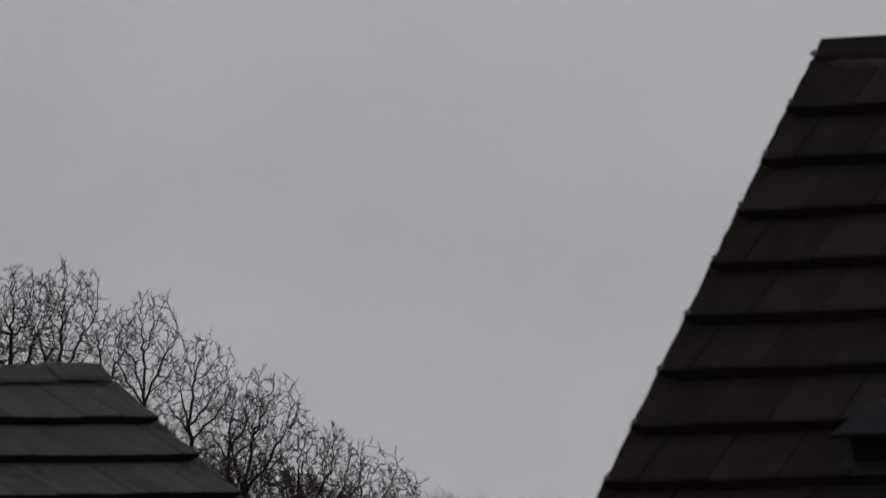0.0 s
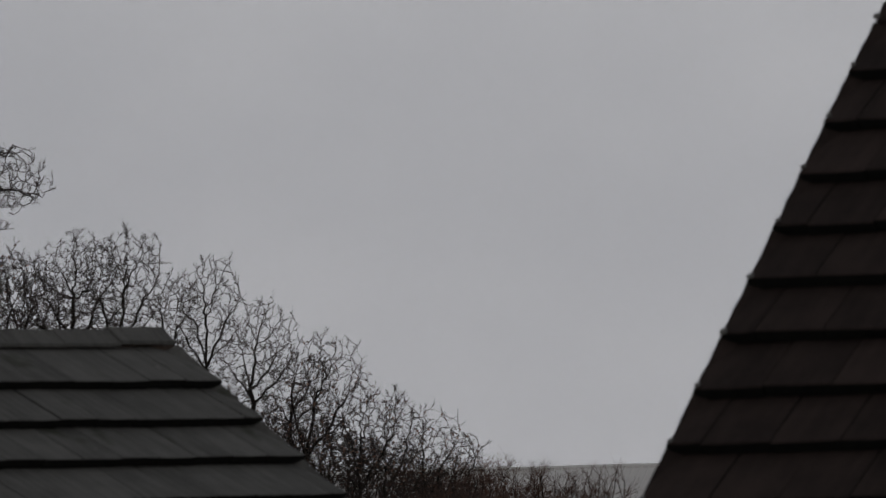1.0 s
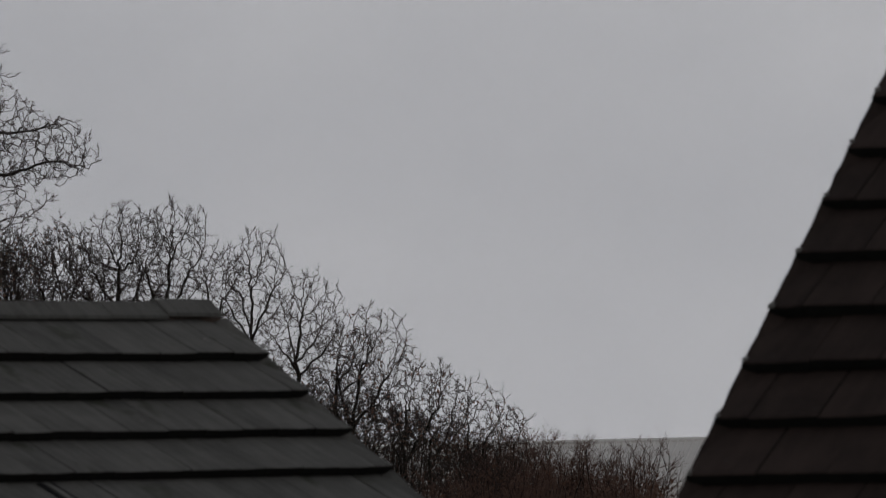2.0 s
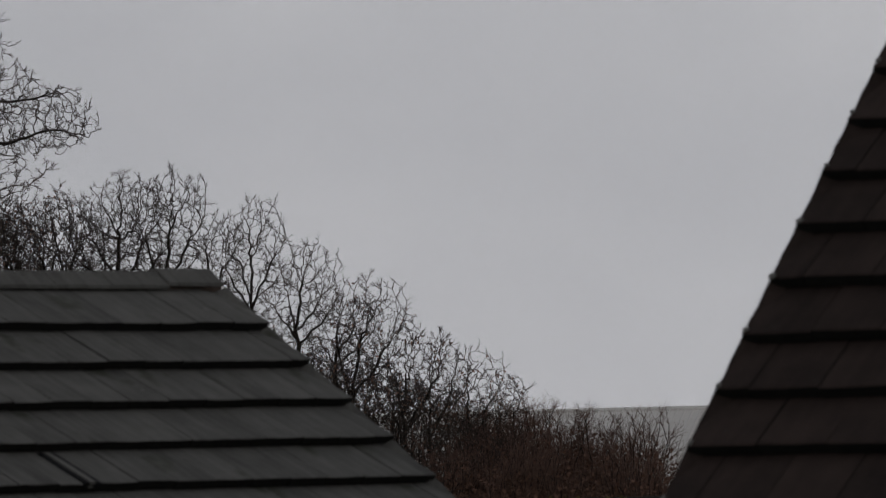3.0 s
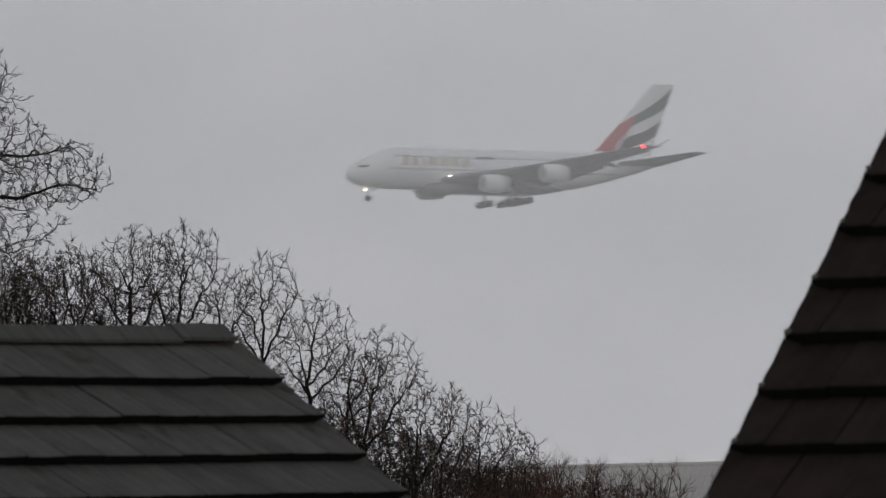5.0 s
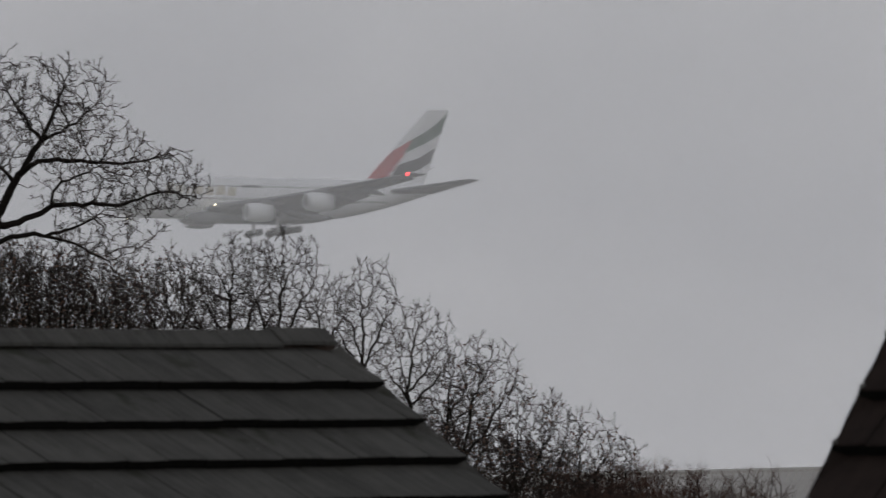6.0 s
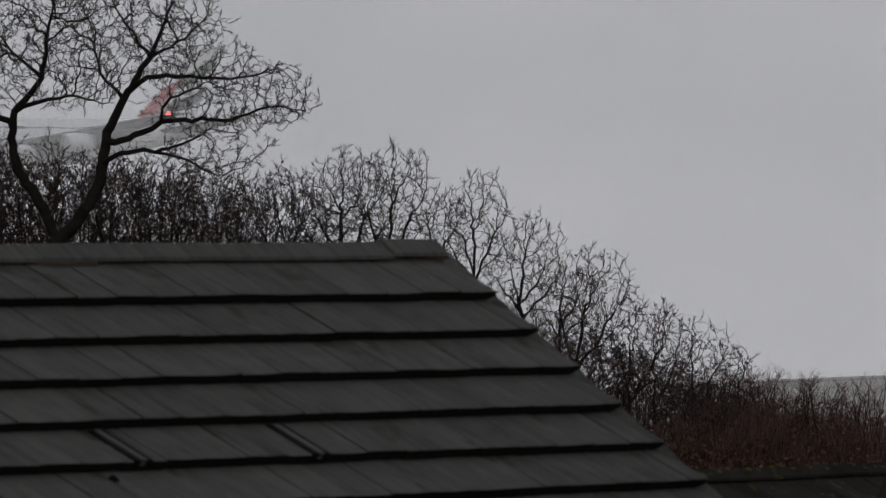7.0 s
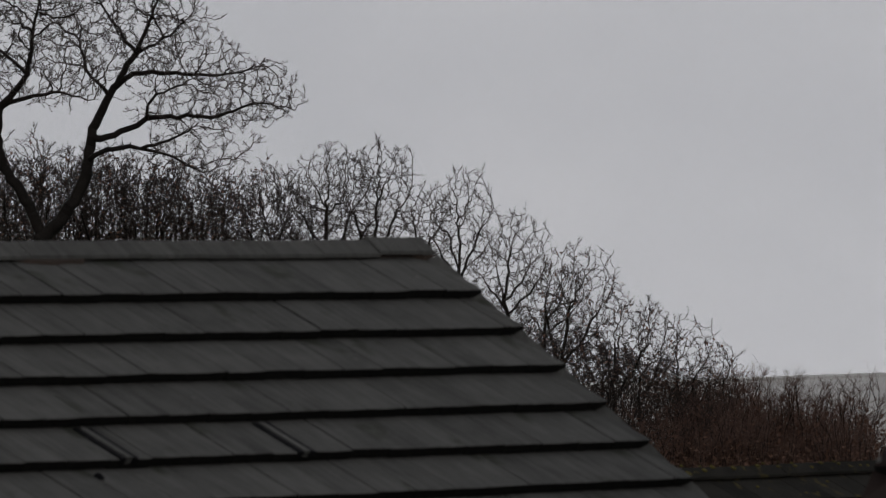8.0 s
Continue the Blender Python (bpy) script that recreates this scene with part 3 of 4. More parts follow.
def tree(name, label, place, seed, stems, blobs, heart, per_square=120, tip=0.0052, step=0.105, stop=0.14, crook=0.20, up=0.10, power=2.25, spur=0.55, category="tree", rim=0.35, leafy=0.0, group="", reach=0.32):
    """A bare winter tree. stems: lines of points from the ground up, each with its radii at foot and end (or None); each after the first starts on an earlier one. Twigs fill the lumps of the crown."""
    rng = np.random.default_rng(seed)
    nodes, parents, set_r = [], [], {}
    for line, r0, r1 in stems:
        pts = [np.array(q, float) for q in line]
        if nodes:
            gap = np.linalg.norm(np.array(nodes) - pts[0], axis=1)
            last = int(gap.argmin())
        else:
            nodes.append(pts[0])
            parents.append(-1)
            last = 0
            if r0:
                set_r[0] = r0
        total = sum(np.linalg.norm(b - a) for a, b in zip(pts, pts[1:]))
        gone = 0.0
        for a, b in zip(pts, pts[1:]):
            size = np.linalg.norm(b - a)
            k = max(1, int(size / 0.14))
            for i in range(1, k + 1):
                q = a + (b - a) * i / k + (rng.normal(0, 0.018, 3) if i < k else 0)
                nodes.append(q)
                parents.append(last)
                last = len(nodes) - 1
                if r0:
                    set_r[last] = r0 + (r1 - r0) * (gone + size * i / k) / total
            gone += size
    base = list(nodes)
    goals = buds(rng, blobs, per_square, rim)
    nodes, parents = grow(rng, nodes, parents, goals, np.array(heart, float), reach, step, stop, crook, up)
    n = len(nodes)
    P = np.array(nodes)
    P[len(base):] += rng.normal(0, step * 0.19, (n - len(base), 3))
    kids = np.zeros(n, int)
    for i in range(1, n):
        kids[parents[i]] += 1
    load = np.zeros(n)
    for i in range(n - 1, -1, -1):
        if kids[i] == 0:
            load[i] = (tip * 1.25) ** power
        if parents[i] >= 0:
            load[parents[i]] += load[i]
    rad = load ** (1 / power)
    for i, r in set_r.items():
        rad[i] = max(r, min(rad[i], r * 1.15))
    thick, thin, leaves, faces = [], [], [], []
    stout = [True] * n
    for i in range(1, n):
        p = parents[i]
        ra, rb = min(rad[p], rad[i] * 1.35), rad[i]
        way = (P[i] - P[p]) / (np.linalg.norm(P[i] - P[p]) + 1e-9)
        stout[i] = stout[p] and rb > 0.016
        (thick if stout[i] else thin).append((*(P[p] - way * ra * 0.3), *(P[i] + way * rb * 0.3), ra, rb))
        if rb < tip * 3.6:
            ends = kids[i] == 0
            for _ in range(2 + (rng.random() < 0.5) if ends else int(rng.random() < spur) + int(rng.random() < spur * 0.4)):
                w = turned(rng, way, rng.uniform(0.2, 0.8) if ends else rng.uniform(0.55, 1.05), 0.30 if ends else 0.15)
                at, r = P[i], tip * 1.05
                for k in range(int(rng.integers(2, 5))):
                    bend = w + rng.normal(0, 0.28, 3)
                    q = at + bend * rng.uniform(0.028, 0.050)
                    thin.append((*at, *q, r, r * 0.92))
                    at, r = q, r * 0.92
                    if rng.random() < 0.85:             # a side twig with its bud
                        v = turned(rng, w, rng.uniform(0.6, 1.0), 0.10)
                        q = at + v * rng.uniform(0.018, 0.042)
                        thin.append((*at, *q, r * 0.9, r * 0.85))
                        thin.append((*q, *(q + v * 0.010), r * 1.6, r * 1.1))
                thin.append((*at, *(at + w * 0.014), r * 1.7, r * 1.2))
        if leafy and rb < tip * 3 and rng.random() < leafy:
            u, v = rng.normal(0, 1, 3), rng.normal(0, 1, 3)
            u *= 0.045 / np.linalg.norm(u)
            v *= 0.026 / np.linalg.norm(v)
            c, k = P[i] + rng.normal(0, 0.03, 3), len(leaves)
            leaves += [tuple(c - u), tuple(c + v), tuple(c + u), tuple(c - v)]
            faces.append((k, k + 1, k + 2, k + 3))
    top = tagged(new(name), label, category, group=group)
    top.matrix_basis = place
    link("trunk", tubes("trunk", thick, BARK, 8), top)
    link("crown", tubes("crown", thin, TWIG, 3), top)
    if leaves:
        link("dead_foliage", mesh_of("dead_foliage", leaves, faces, LEAF), top)
    return top


def oak():
    """The spreading tree whose forked trunk stands clear of the rest."""
    z = 8.6

    def line(pts, y0, y1):
        k = len(pts) - 1
        return [(x, y0 + (y1 - y0) * i / k, z + h) for i, (x, h) in enumerate(pts)]
    stems = [
        ([(0.25, 0, -0.2), (0.12, 0, 3.0), (0.05, 0, 6.2), (0, 0, z)], 0.24, 0.17),
        (line([(0, 0), (0.40, 0.36), (0.73, 0.84), (0.93, 1.25), (0.98, 1.7), (1.06, 2.16), (1.42, 2.81), (1.98, 3.65), (2.24, 4.24), (2.5, 4.9)], 0, 0.5), 0.140, 0.016),
        (line([(0, 0), (-0.21, 0.68), (-0.71, 1.46), (-0.80, 2.1), (-0.71, 2.62), (-0.13, 3.27), (0.0, 4.06), (0.2, 4.8)], 0, -0.6), 0.115, 0.016),
        (line([(0.98, 1.5), (1.25, 1.68), (1.49, 1.72), (1.85, 1.77), (2.08, 1.70), (2.62, 1.83), (3.16, 2.08)], 0.1, -1.0), 0.055, 0.013),
        (line([(1.06, 1.92), (1.5, 2.02), (1.96, 2.20), (2.15, 2.34), (2.63, 2.37), (3.56, 2.33), (4.2, 2.55), (4.57, 2.56), (5.1, 2.40)], 0.2, 0.6), 0.060, 0.009),
        (line([(1.6, 3.07), (1.9, 3.24), (2.27, 3.28), (3.2, 3.20), (4.0, 3.22), (4.7, 3.35)], 0.2, 1.2), 0.048, 0.009),
        (line([(2.22, 1.71), (2.87, 1.43), (3.3, 1.18), (3.75, 1.30)], -0.4, -1.1), 0.026, 0.008),
        (line([(2.15, 2.34), (2.2, 2.6), (2.39, 2.80), (2.92, 2.95), (3.3, 3.15)], 0.3, -0.5), 0.030, 0.010),
        (line([(-0.68, 2.68), (-0.01, 2.83), (0.52, 2.87), (1.25, 2.68)], -0.2, -1.3), 0.045, 0.010),
        (line([(-0.69, 2.37), (-1.53, 2.73), (-2.41, 3.33)], -0.2, -0.8), 0.06, 0.02),
        (line([(1.98, 3.65), (1.72, 4.0), (1.5, 4.3), (1.2, 4.9)], 0.3, 0.8), 0.035, 0.012),
        (line([(1.42, 2.81), (1.0, 3.3), (0.85, 3.8), (0.8, 4.3)], 0.2, 1.0), 0.035, 0.012),
        (line([(1.98, 3.65), (2.7, 3.95), (3.2, 4.4)], 0.3, -0.3), 0.03, 0.012),
        (line([(-0.13, 3.27), (-0.8, 3.9), (-1.3, 4.6)], -0.4, 0.2), 0.035, 0.012),
    ]
    blobs = [
        (1.6, 0.0, z + 4.2, 1.9, 1.4, 1.15),
        (-0.5, -0.4, z + 4.1, 1.9, 1.3, 1.25),
        (4.05, 0.5, z + 2.75, 1.12, 1.0, 0.72),
        (3.2, -0.6, z + 1.75, 1.15, 0.8, 0.50),
        (2.9, 0.2, z + 3.35, 1.15, 0.9, 0.75),
        (0.4, -0.9, z + 2.95, 0.9, 0.7, 0.40),
        (-2.2, -0.6, z + 3.2, 1.5, 1.0, 1.0),
        (2.75, 0.2, z + 2.55, 0.9, 0.6, 0.45),
    ]
    tree("oak_tree", "bare spreading oak with a forked dark trunk and crooked limbs", pose(-12.21, 150, 0), 4, stems, blobs, (0.4, 0, z + 1.2), per_square=100, tip=0.0058, up=0.02)


def hedgerow_trees():
    """Smaller bare trees along the field edge, falling in height."""
    rows = [  # x of the fork, its height, x of the crown's middle, its top, its half-width, y
        (-6.65, 8.25, -6.45, 10.45, 1.10, 152), (-5.70, 8.20, -5.40, 10.50, 0.80, 151), (-8.05, 8.0, -7.85, 10.05, 0.85, 154), (-7.2, 8.0, -7.1, 10.0, 0.75, 156),
        (-4.95, 7.9, -4.70, 9.65, 0.62, 155), (-3.98, 7.85, -3.88, 9.95, 0.72, 152), (-3.05, 7.2, -2.78, 8.95, 0.72, 151), (-2.35, 6.7, -2.02, 8.0, 0.65, 154),
        (-2.05, 6.0, -1.45, 8.35, 0.80, 152), (-0.95, 5.4, -0.62, 7.35, 0.75, 151), (-0.45, 5.2, -0.02, 7.12, 0.58, 153), (0.40, 4.9, 0.72, 6.68, 0.62, 151), (0.95, 4.7, 1.28, 6.32, 0.45, 152),
    ]
    for i, (xf, fork, xc, top, half, y) in enumerate(rows):
        rng = random.Random(50 + i)
        top -= 0.07 if i < 8 else 0.14
        tall = top - fork
        lean = xc - xf
        stems = [([(rng.uniform(-0.3, 0.3), 0, -0.2), (0.1, 0, fork * 0.5), (0, 0, fork - 0.3)], None, None)]
        arms = 4 + (half > 0.7)
        for k in range(arms):
            a = -1.45 + 2.9 * (k + rng.uniform(0.2, 0.8)) / arms
            c, e = math.sin(a) * half * 0.95 + lean * 0.5, rng.uniform(-0.4, 0.4) * half
            h = tall * (0.10 + 0.26 * math.cos(a))
            foot = fork - rng.uniform(0.1, 0.5)
            stems.append(([(0, 0, foot), (0.35 * c, 0.4 * e, foot + 0.42 * (fork + h - foot)), (0.62 * c, 0.7 * e, foot + 0.60 * (fork + h - foot)), (0.9 * c, e, fork + h)], None, None))
        blobs = [(lean * 0.7, 0, fork + tall * 0.50, half * 0.95, half * 0.7, tall * 0.44), (lean * 0.3, 0, fork + tall * 0.12, half * 1.1, half * 0.8, tall * 0.34)]
        for k in range(4):
            o = (k + rng.uniform(0.1, 0.9)) / 4 * 2 - 1
            blobs.append((lean + o * half * 0.80, rng.uniform(-0.3, 0.3) * half, top - tall * (0.16 + 0.36 * o * o + rng.uniform(0, 0.08)), half * 0.30, half * 0.3, tall * rng.uniform(0.12, 0.19)))
        tree("hedgerow_tree", "bare twiggy hedgerow tree with spreading grey-brown branches", pose(xf, y, 0), 200 + i, stems, blobs, (0, 0, fork + 0.3 * tall), per_square=125 if i < 6 else 140, tip=0.0048, power=2.4, up=-0.02, reach=0.5, leafy=0.0 if i < 7 else 0.3)


def clump(rng, height, dense_from, wide, stems, leafy, spread, bend):
    """Stems from one root that fan into a head of fine twigs above dense_from."""
    wood, fine, leaves, lf = [], [], [], []
    for s in range(stems):
        at = np.array([rng.normal(0, 0.03), rng.normal(0, 0.03), -0.15])
        goal = np.array([rng.normal(0, wide * 0.62), rng.normal(0, wide * 0.62), height * rng.uniform(0.80, 1.0)])
        r, k = 0.017, int(height / 0.30)
        start = at.copy()
        for j in range(1, k + 1):
            f = j / k
            q = start + (goal - start) * np.array([f ** 1.6, f ** 1.6, f]) + rng.normal(0, 0.035, 3)
            wood.append((*at, *q, r, r * 0.95))
            way = (q - at) / (np.linalg.norm(q - at) + 1e-9)
            if q[2] > dense_from:
                for _ in range(5):
                    w = turned(rng, way, rng.uniform(0.5, 1.0) * spread, 0.05)
                    p, rr = q, 0.0050
                    for _ in range(int(rng.integers(3, 6))):
                        e = p + (w + rng.normal(0, bend, 3)) * rng.uniform(0.06, 0.11)
                        fine.append((*p, *e, rr, rr * 0.82))
                        p, rr = e, rr * 0.82
                        if rng.random() < 0.6:
                            e = p + turned(rng, w, rng.uniform(0.45, 0.9) * spread, 0.15) * rng.uniform(0.06, 0.14)
                            fine.append((*p, *e, rr * 0.85, rr * 0.6))
            if dense_from - 0.4 < q[2] < height * 0.86:
                for _ in range(leafy):
                    c = q + rng.normal(0, 0.22, 3)
                    u, v = rng.normal(0, 1, 3), rng.normal(0, 1, 3)
                    u *= 0.055 / np.linalg.norm(u)
                    v *= 0.032 / np.linalg.norm(v)
                    b = len(leaves)
                    leaves += [tuple(c - u), tuple(c + v), tuple(c + u), tuple(c - v)]
                    lf.append((b, b + 1, b + 2, b + 3))
            at, r = q, max(r * 0.95, 0.006)
    return wood, fine, leaves, lf


def thicket():
    """Dense young growth under and behind the trees: a few shapes of each height, set out in rows."""
    rng = random.Random(7)
    kinds = {}
    for name, height, dense, wide, per, leafy, words in (
            ("young_tree", 10.2, 6.9, 0.95, 92, 0.3, "slender leafless young tree with a dense twiggy head"),
            ("tall_shrub", 7.6, 4.9, 0.80, 100, 0.4, "tall leafless shrub thick with dark twigs")):
        kinds[name] = []
        for i in range(4):
            r = random.Random(900 + i + int(height))
            mid, tall = (height + dense) / 2, height - dense
            stems = [([(0, 0, -0.15), (r.uniform(-0.1, 0.1), 0, dense * 0.6), (0, 0, dense - 0.2)], None, None)]
            for k in range(5):
                a = k * 2.4 + r.uniform(-0.5, 0.5)
                c, e = math.cos(a) * wide, math.sin(a) * wide
                stems.append(([(0, 0, dense - 0.3 - 0.3 * k), (0.4 * c, 0.4 * e, dense + 0.15 * tall), (0.6 * c, 0.6 * e, dense + 0.45 * tall)], None, None))
            blobs = [(0, 0, mid - 0.1, wide * 0.9, wide * 0.9, tall * 0.46), (0, 0, dense + 0.3, wide, wide, tall * 0.35)]
            blobs += [(r.uniform(-0.7, 0.7) * wide, r.uniform(-0.5, 0.5) * wide, height - tall * r.uniform(0.12, 0.3), wide * 0.3, wide * 0.3, tall * 0.13) for k in range(3)]
            top = tree(name, words, pose(0, 0, 0), 600 + 10 * i + int(height), stems, blobs, (0, 0, dense + 0.25 * tall), per_square=per, tip=0.0052, power=2.6, up=0.0, reach=0.45, leafy=leafy, category="shrub" if "shrub" in name else "tree", group=name.replace("_", " ") + " thicket")
            kinds[name].append([top, height, False])
    kinds["shrub"] = []
    for i in range(4):
        wood, fine, leaves, lf = clump(np.random.default_rng(954 + i), 5.4, 3.0, 0.80, 20, 9, 1.0, 0.17)
        top = tagged(new("shrub"), "dense leafless shrub of red-brown twigs with dead leaves", "shrub", group="shrub thicket")
        link("trunk", tubes("trunk", wood, BARK, 4), top)
        link("crown", tubes("crown", fine, SCRUB, 3), top)
        link("dead_foliage", mesh_of("dead_foliage", leaves, lf, LEAF), top)
        kinds["shrub"].append([top, 5.4, False])

    def plant(name, x, y, height):
        item = rng.choice(kinds[name])
        sc = height / item[1]
        m = pose(x, y, -0.1, 0, 0, rng.uniform(0, 360)) @ Matrix.Scale(sc, 4)
        if item[2]:
            c = copy_thing(item[0], m)
            c.scale = (sc, sc, sc)
        else:
            item[0].matrix_basis = m
            item[2] = True

    def row(name, x0, x1, step, y, top0, top1, drop):
        x = x0
        while x < x1:
            f = (x - x0) / (x1 - x0)
            plant(name, x + rng.uniform(-0.3, 0.3) * step, y + rng.uniform(-0.6, 0.6), top0 + (top1 - top0) * f - rng.uniform(0, drop))
            x += step
    row("young_tree", -14.6, -8.3, 0.80, 154.0, 10.9, 10.3, 0.7)
    row("young_tree", -14.3, -8.1, 0.90, 157.0, 11.3, 10.7, 0.7)
    row("young_tree", -14.4, -8.0, 0.95, 160.0, 11.6, 10.8, 0.8)
    row("young_tree", -7.4, -3.4, 0.95, 156.0, 9.0, 7.6, 0.7)
    row("tall_shrub", -4.4, 1.5, 0.50, 149.5, 7.4, 5.5, 0.5)
    row("tall_shrub", -4.2, 1.4, 0.55, 155.0, 7.8, 5.7, 0.5)
    row("shrub", -2.4, 3.7, 0.48, 147.5, 5.2, 5.1, 0.8)
    row("shrub", 0.6, 3.6, 0.46, 150.5, 5.7, 5.7, 0.5)
    row("shrub", 1.0, 3.8, 0.55, 153.0, 5.9, 5.2, 0.8)
    row("shrub", 3.9, 5.6, 0.55, 148.0, 4.5, 3.9, 0.3)


# ---------------------------------------------------------------- airliner
def airliner():
    """A very large four-engined double-deck airliner with its gear down. Its nose is at x = 0, its tail at +x, its left side at -y; z = 0 is the belly."""
    plane = tagged(new("airliner"), "white double-deck four-engined airliner on approach, wheels down", "aeroplane")
    # fuselage: station, floor, top, width
    st = [(0.0, 2.45, 2.75, 0.3), (0.35, 1.75, 3.5, 1.7), (1.2, 1.15, 4.3, 3.0), (2.4, 0.68, 5.15, 4.2), (4.0, 0.32, 6.15, 5.3), (6.0, 0.10, 7.2, 6.2), (8.5, 0.0, 8.0, 6.85), (11.5, 0.0, 8.38, 7.14),
          (20.0, 0.0, 8.42, 7.14), (32.0, 0.0, 8.42, 7.14), (44.0, 0.15, 8.42, 7.14), (49.0, 0.75, 8.42, 6.95), (54.0, 1.75, 8.38, 6.3), (59.0, 3.0, 8.28, 5.2), (64.0, 4.45, 8.1, 3.7), (68.0, 5.75, 7.75, 2.2), (70.2, 6.5, 7.35, 0.9), (70.5, 6.8, 7.1, 0.3)]
    bm = bmesh.new()
    k = 32
    rings = []
    for x, lo, hi, w in st:
        c, h = (lo + hi) / 2, (hi - lo) / 2
        rings.append([(x, w / 2 * math.cos(t), c + h * math.sin(t)) for t in (2 * math.pi * i / k for i in range(k))])
    loft(bm, rings)
    part("fuselage", bm, WHITE, plane, smooth=True)

    def skin(x, z, side, off=0.03):
        """The y of the hull at a station and height."""
        for a, b in zip(st, st[1:]):
            if a[0] <= x <= b[0]:
                f = (x - a[0]) / (b[0] - a[0])
                lo, hi, w = (a[i] + f * (b[i] - a[i]) for i in (1, 2, 3))
                c, h = (lo + hi) / 2, (hi - lo) / 2
                return side * (w / 2 * math.sqrt(max(0.0, 1 - ((z - c) / h) ** 2)) + off)
        return 0.0

    def decal(name, mat, x0, x1, z0, z1, side, lean=0.0, n=6, label=""):
        bm = bmesh.new()
        grid = []
        for off in (0.03, 0.0):
            grid.append([[bm.verts.new((x0 + (x1 - x0) * i / n + lean * j / 3, skin(x0 + (x1 - x0) * i / n + lean * j / 3, z0 + (z1 - z0) * j / 3, side, off), z0 + (z1 - z0) * j / 3)) for j in range(4)] for i in range(n + 1)])
        g = grid[0]
        for a, b in zip(g, g[1:]):
            for j in range(3):
                bm.faces.new((a[j], b[j], b[j + 1], a[j + 1]))
        rim = [(i, 0) for i in range(n)] + [(n, j) for j in range(3)] + [(i, 3) for i in range(n, 0, -1)] + [(0, j) for j in range(3, 0, -1)]
        for (i, j), (p, q) in zip(rim, rim[1:] + rim[:1]):
            bm.faces.new((grid[0][i][j], grid[0][p][q], grid[1][p][q], grid[1][i][j]))
        bmesh.ops.delete(bm, geom=[v for v in bm.verts if not v.link_faces], context="VERTS")
        part(name, bm, mat, plane, label)

    # belly fairing
    bm = bmesh.new()
    fair = [(15.6, 0.3, 0.6, 4.6), (16.3, -0.8, 1.2, 6.4), (17.8, -1.2, 1.6, 7.4), (20.6, -1.25, 1.8, 7.8), (22.8, -0.7, 2.2, 8.0), (38.0, -0.75, 2.4, 8.0), (43.0, -0.3, 1.8, 6.8), (46.5, 0.35, 1.0, 4.2)]
    loft(bm, [[(x, w / 2 * math.copysign(abs(math.cos(t)) ** 0.7, math.cos(t)), (lo + hi) / 2 + (hi - lo) / 2 * math.copysign(abs(math.sin(t)) ** 0.8, math.sin(t))) for t in (2 * math.pi * i / 24 for i in range(24))] for x, lo, hi, w in fair])
    part("belly_fairing", bm, WING_GREY, plane, "grey bulged belly fairing", smooth=True)

    def aerofoil(x, y, z, chord, thick, twist=0.0):
        pts = [(0, 0), (0.02, 0.35), (0.1, 0.75), (0.3, 1.0), (0.6, 0.72), (0.85, 0.28), (1, 0.02), (0.85, -0.05), (0.6, -0.2), (0.3, -0.5), (0.1, -0.5), (0.02, -0.28)]
        return [(x + a * chord, y, z + b * thick - a * chord * math.tan(twist)) for a, b in pts]

    for side, word in ((-1, "left"), (1, "right")):
        bm = bmesh.new()
        span = [(17.6, 0.0, 1.9, 19.5, 1.5, 0.06), (19.6, 3.6, 2.0, 17.2, 1.4, 0.06), (27.2, 14.9, 3.3, 10.5, 0.85, 0.05), (34.4, 25.7, 4.9, 7.3, 0.5, 0.03), (43.2, 36.8, 6.9, 4.6, 0.3, 0.02), (46.2, 39.6, 7.5, 3.6, 0.2, 0.02)]
        loft(bm, [aerofoil(x, side * y, z, c, t, tw) for x, y, z, c, t, tw in span])
        wing = part("wing", bm, WING_GREY, plane, "grey swept wing seen from below")
        for (y0, x0, z0, c0), (y1, x1, z1, c1) in (((4.2, 35.2, 1.35, 3.6), (14.5, 36.6, 2.5, 3.0)), ((15.2, 36.8, 2.45, 3.4), (27.0, 41.2, 4.65, 2.5)), ((27.6, 41.6, 4.85, 1.9), (37.0, 47.0, 6.75, 1.4))):
            bm = bmesh.new()
            loft(bm, [aerofoil(x, side * y, z, c, 0.22, 0.32 if y < 27.5 else 0.12) for x, y, z, c in ((x0, y0, z0, c0), (x1, y1, z1, c1))])
            part("flap", bm, WING_GREY, wing)
        for y, x, z in ((8.5, 33.5, 1.3), (18.5, 34.5, 2.7), (23.0, 36.4, 3.6), (29.0, 39.5, 4.9)):
            bm = bmesh.new()
            loft(bm, [[(x + dx, side * y + r * 0.45 * math.cos(t), z + dz + r * math.sin(t)) for t in (2 * math.pi * i / 10 for i in range(10))] for dx, dz, r in ((0, 0, 0.1), (1.5, -0.15, 0.55), (4.0, -0.5, 0.55), (6.4, -1.1, 0.12))])
            part("flap_track_fairing", bm, WING_GREY, wing, smooth=True)
        bm = bmesh.new()
        prism(bm, [(47.4, 7.45), (48.9, 7.5), (50.5, 8.35), (51.4, 8.9), (50.9, 8.95), (49.0, 7.95), (48.2, 7.75)], 0.12, Matrix.Translation((0, side * 39.7, 0)))
        part("wing_fence", bm, WHITE, wing)
        bm = bmesh.new()
        bmesh.ops.create_icosphere(bm, subdivisions=2, radius=0.34, matrix=Matrix.Translation((46.0, side * 38.9, 7.42)))
        part("navigation_light", bm, NAV_LIGHT if side < 0 else STEEL, wing, "glowing red navigation light" if side < 0 else "")
        bm = bmesh.new()
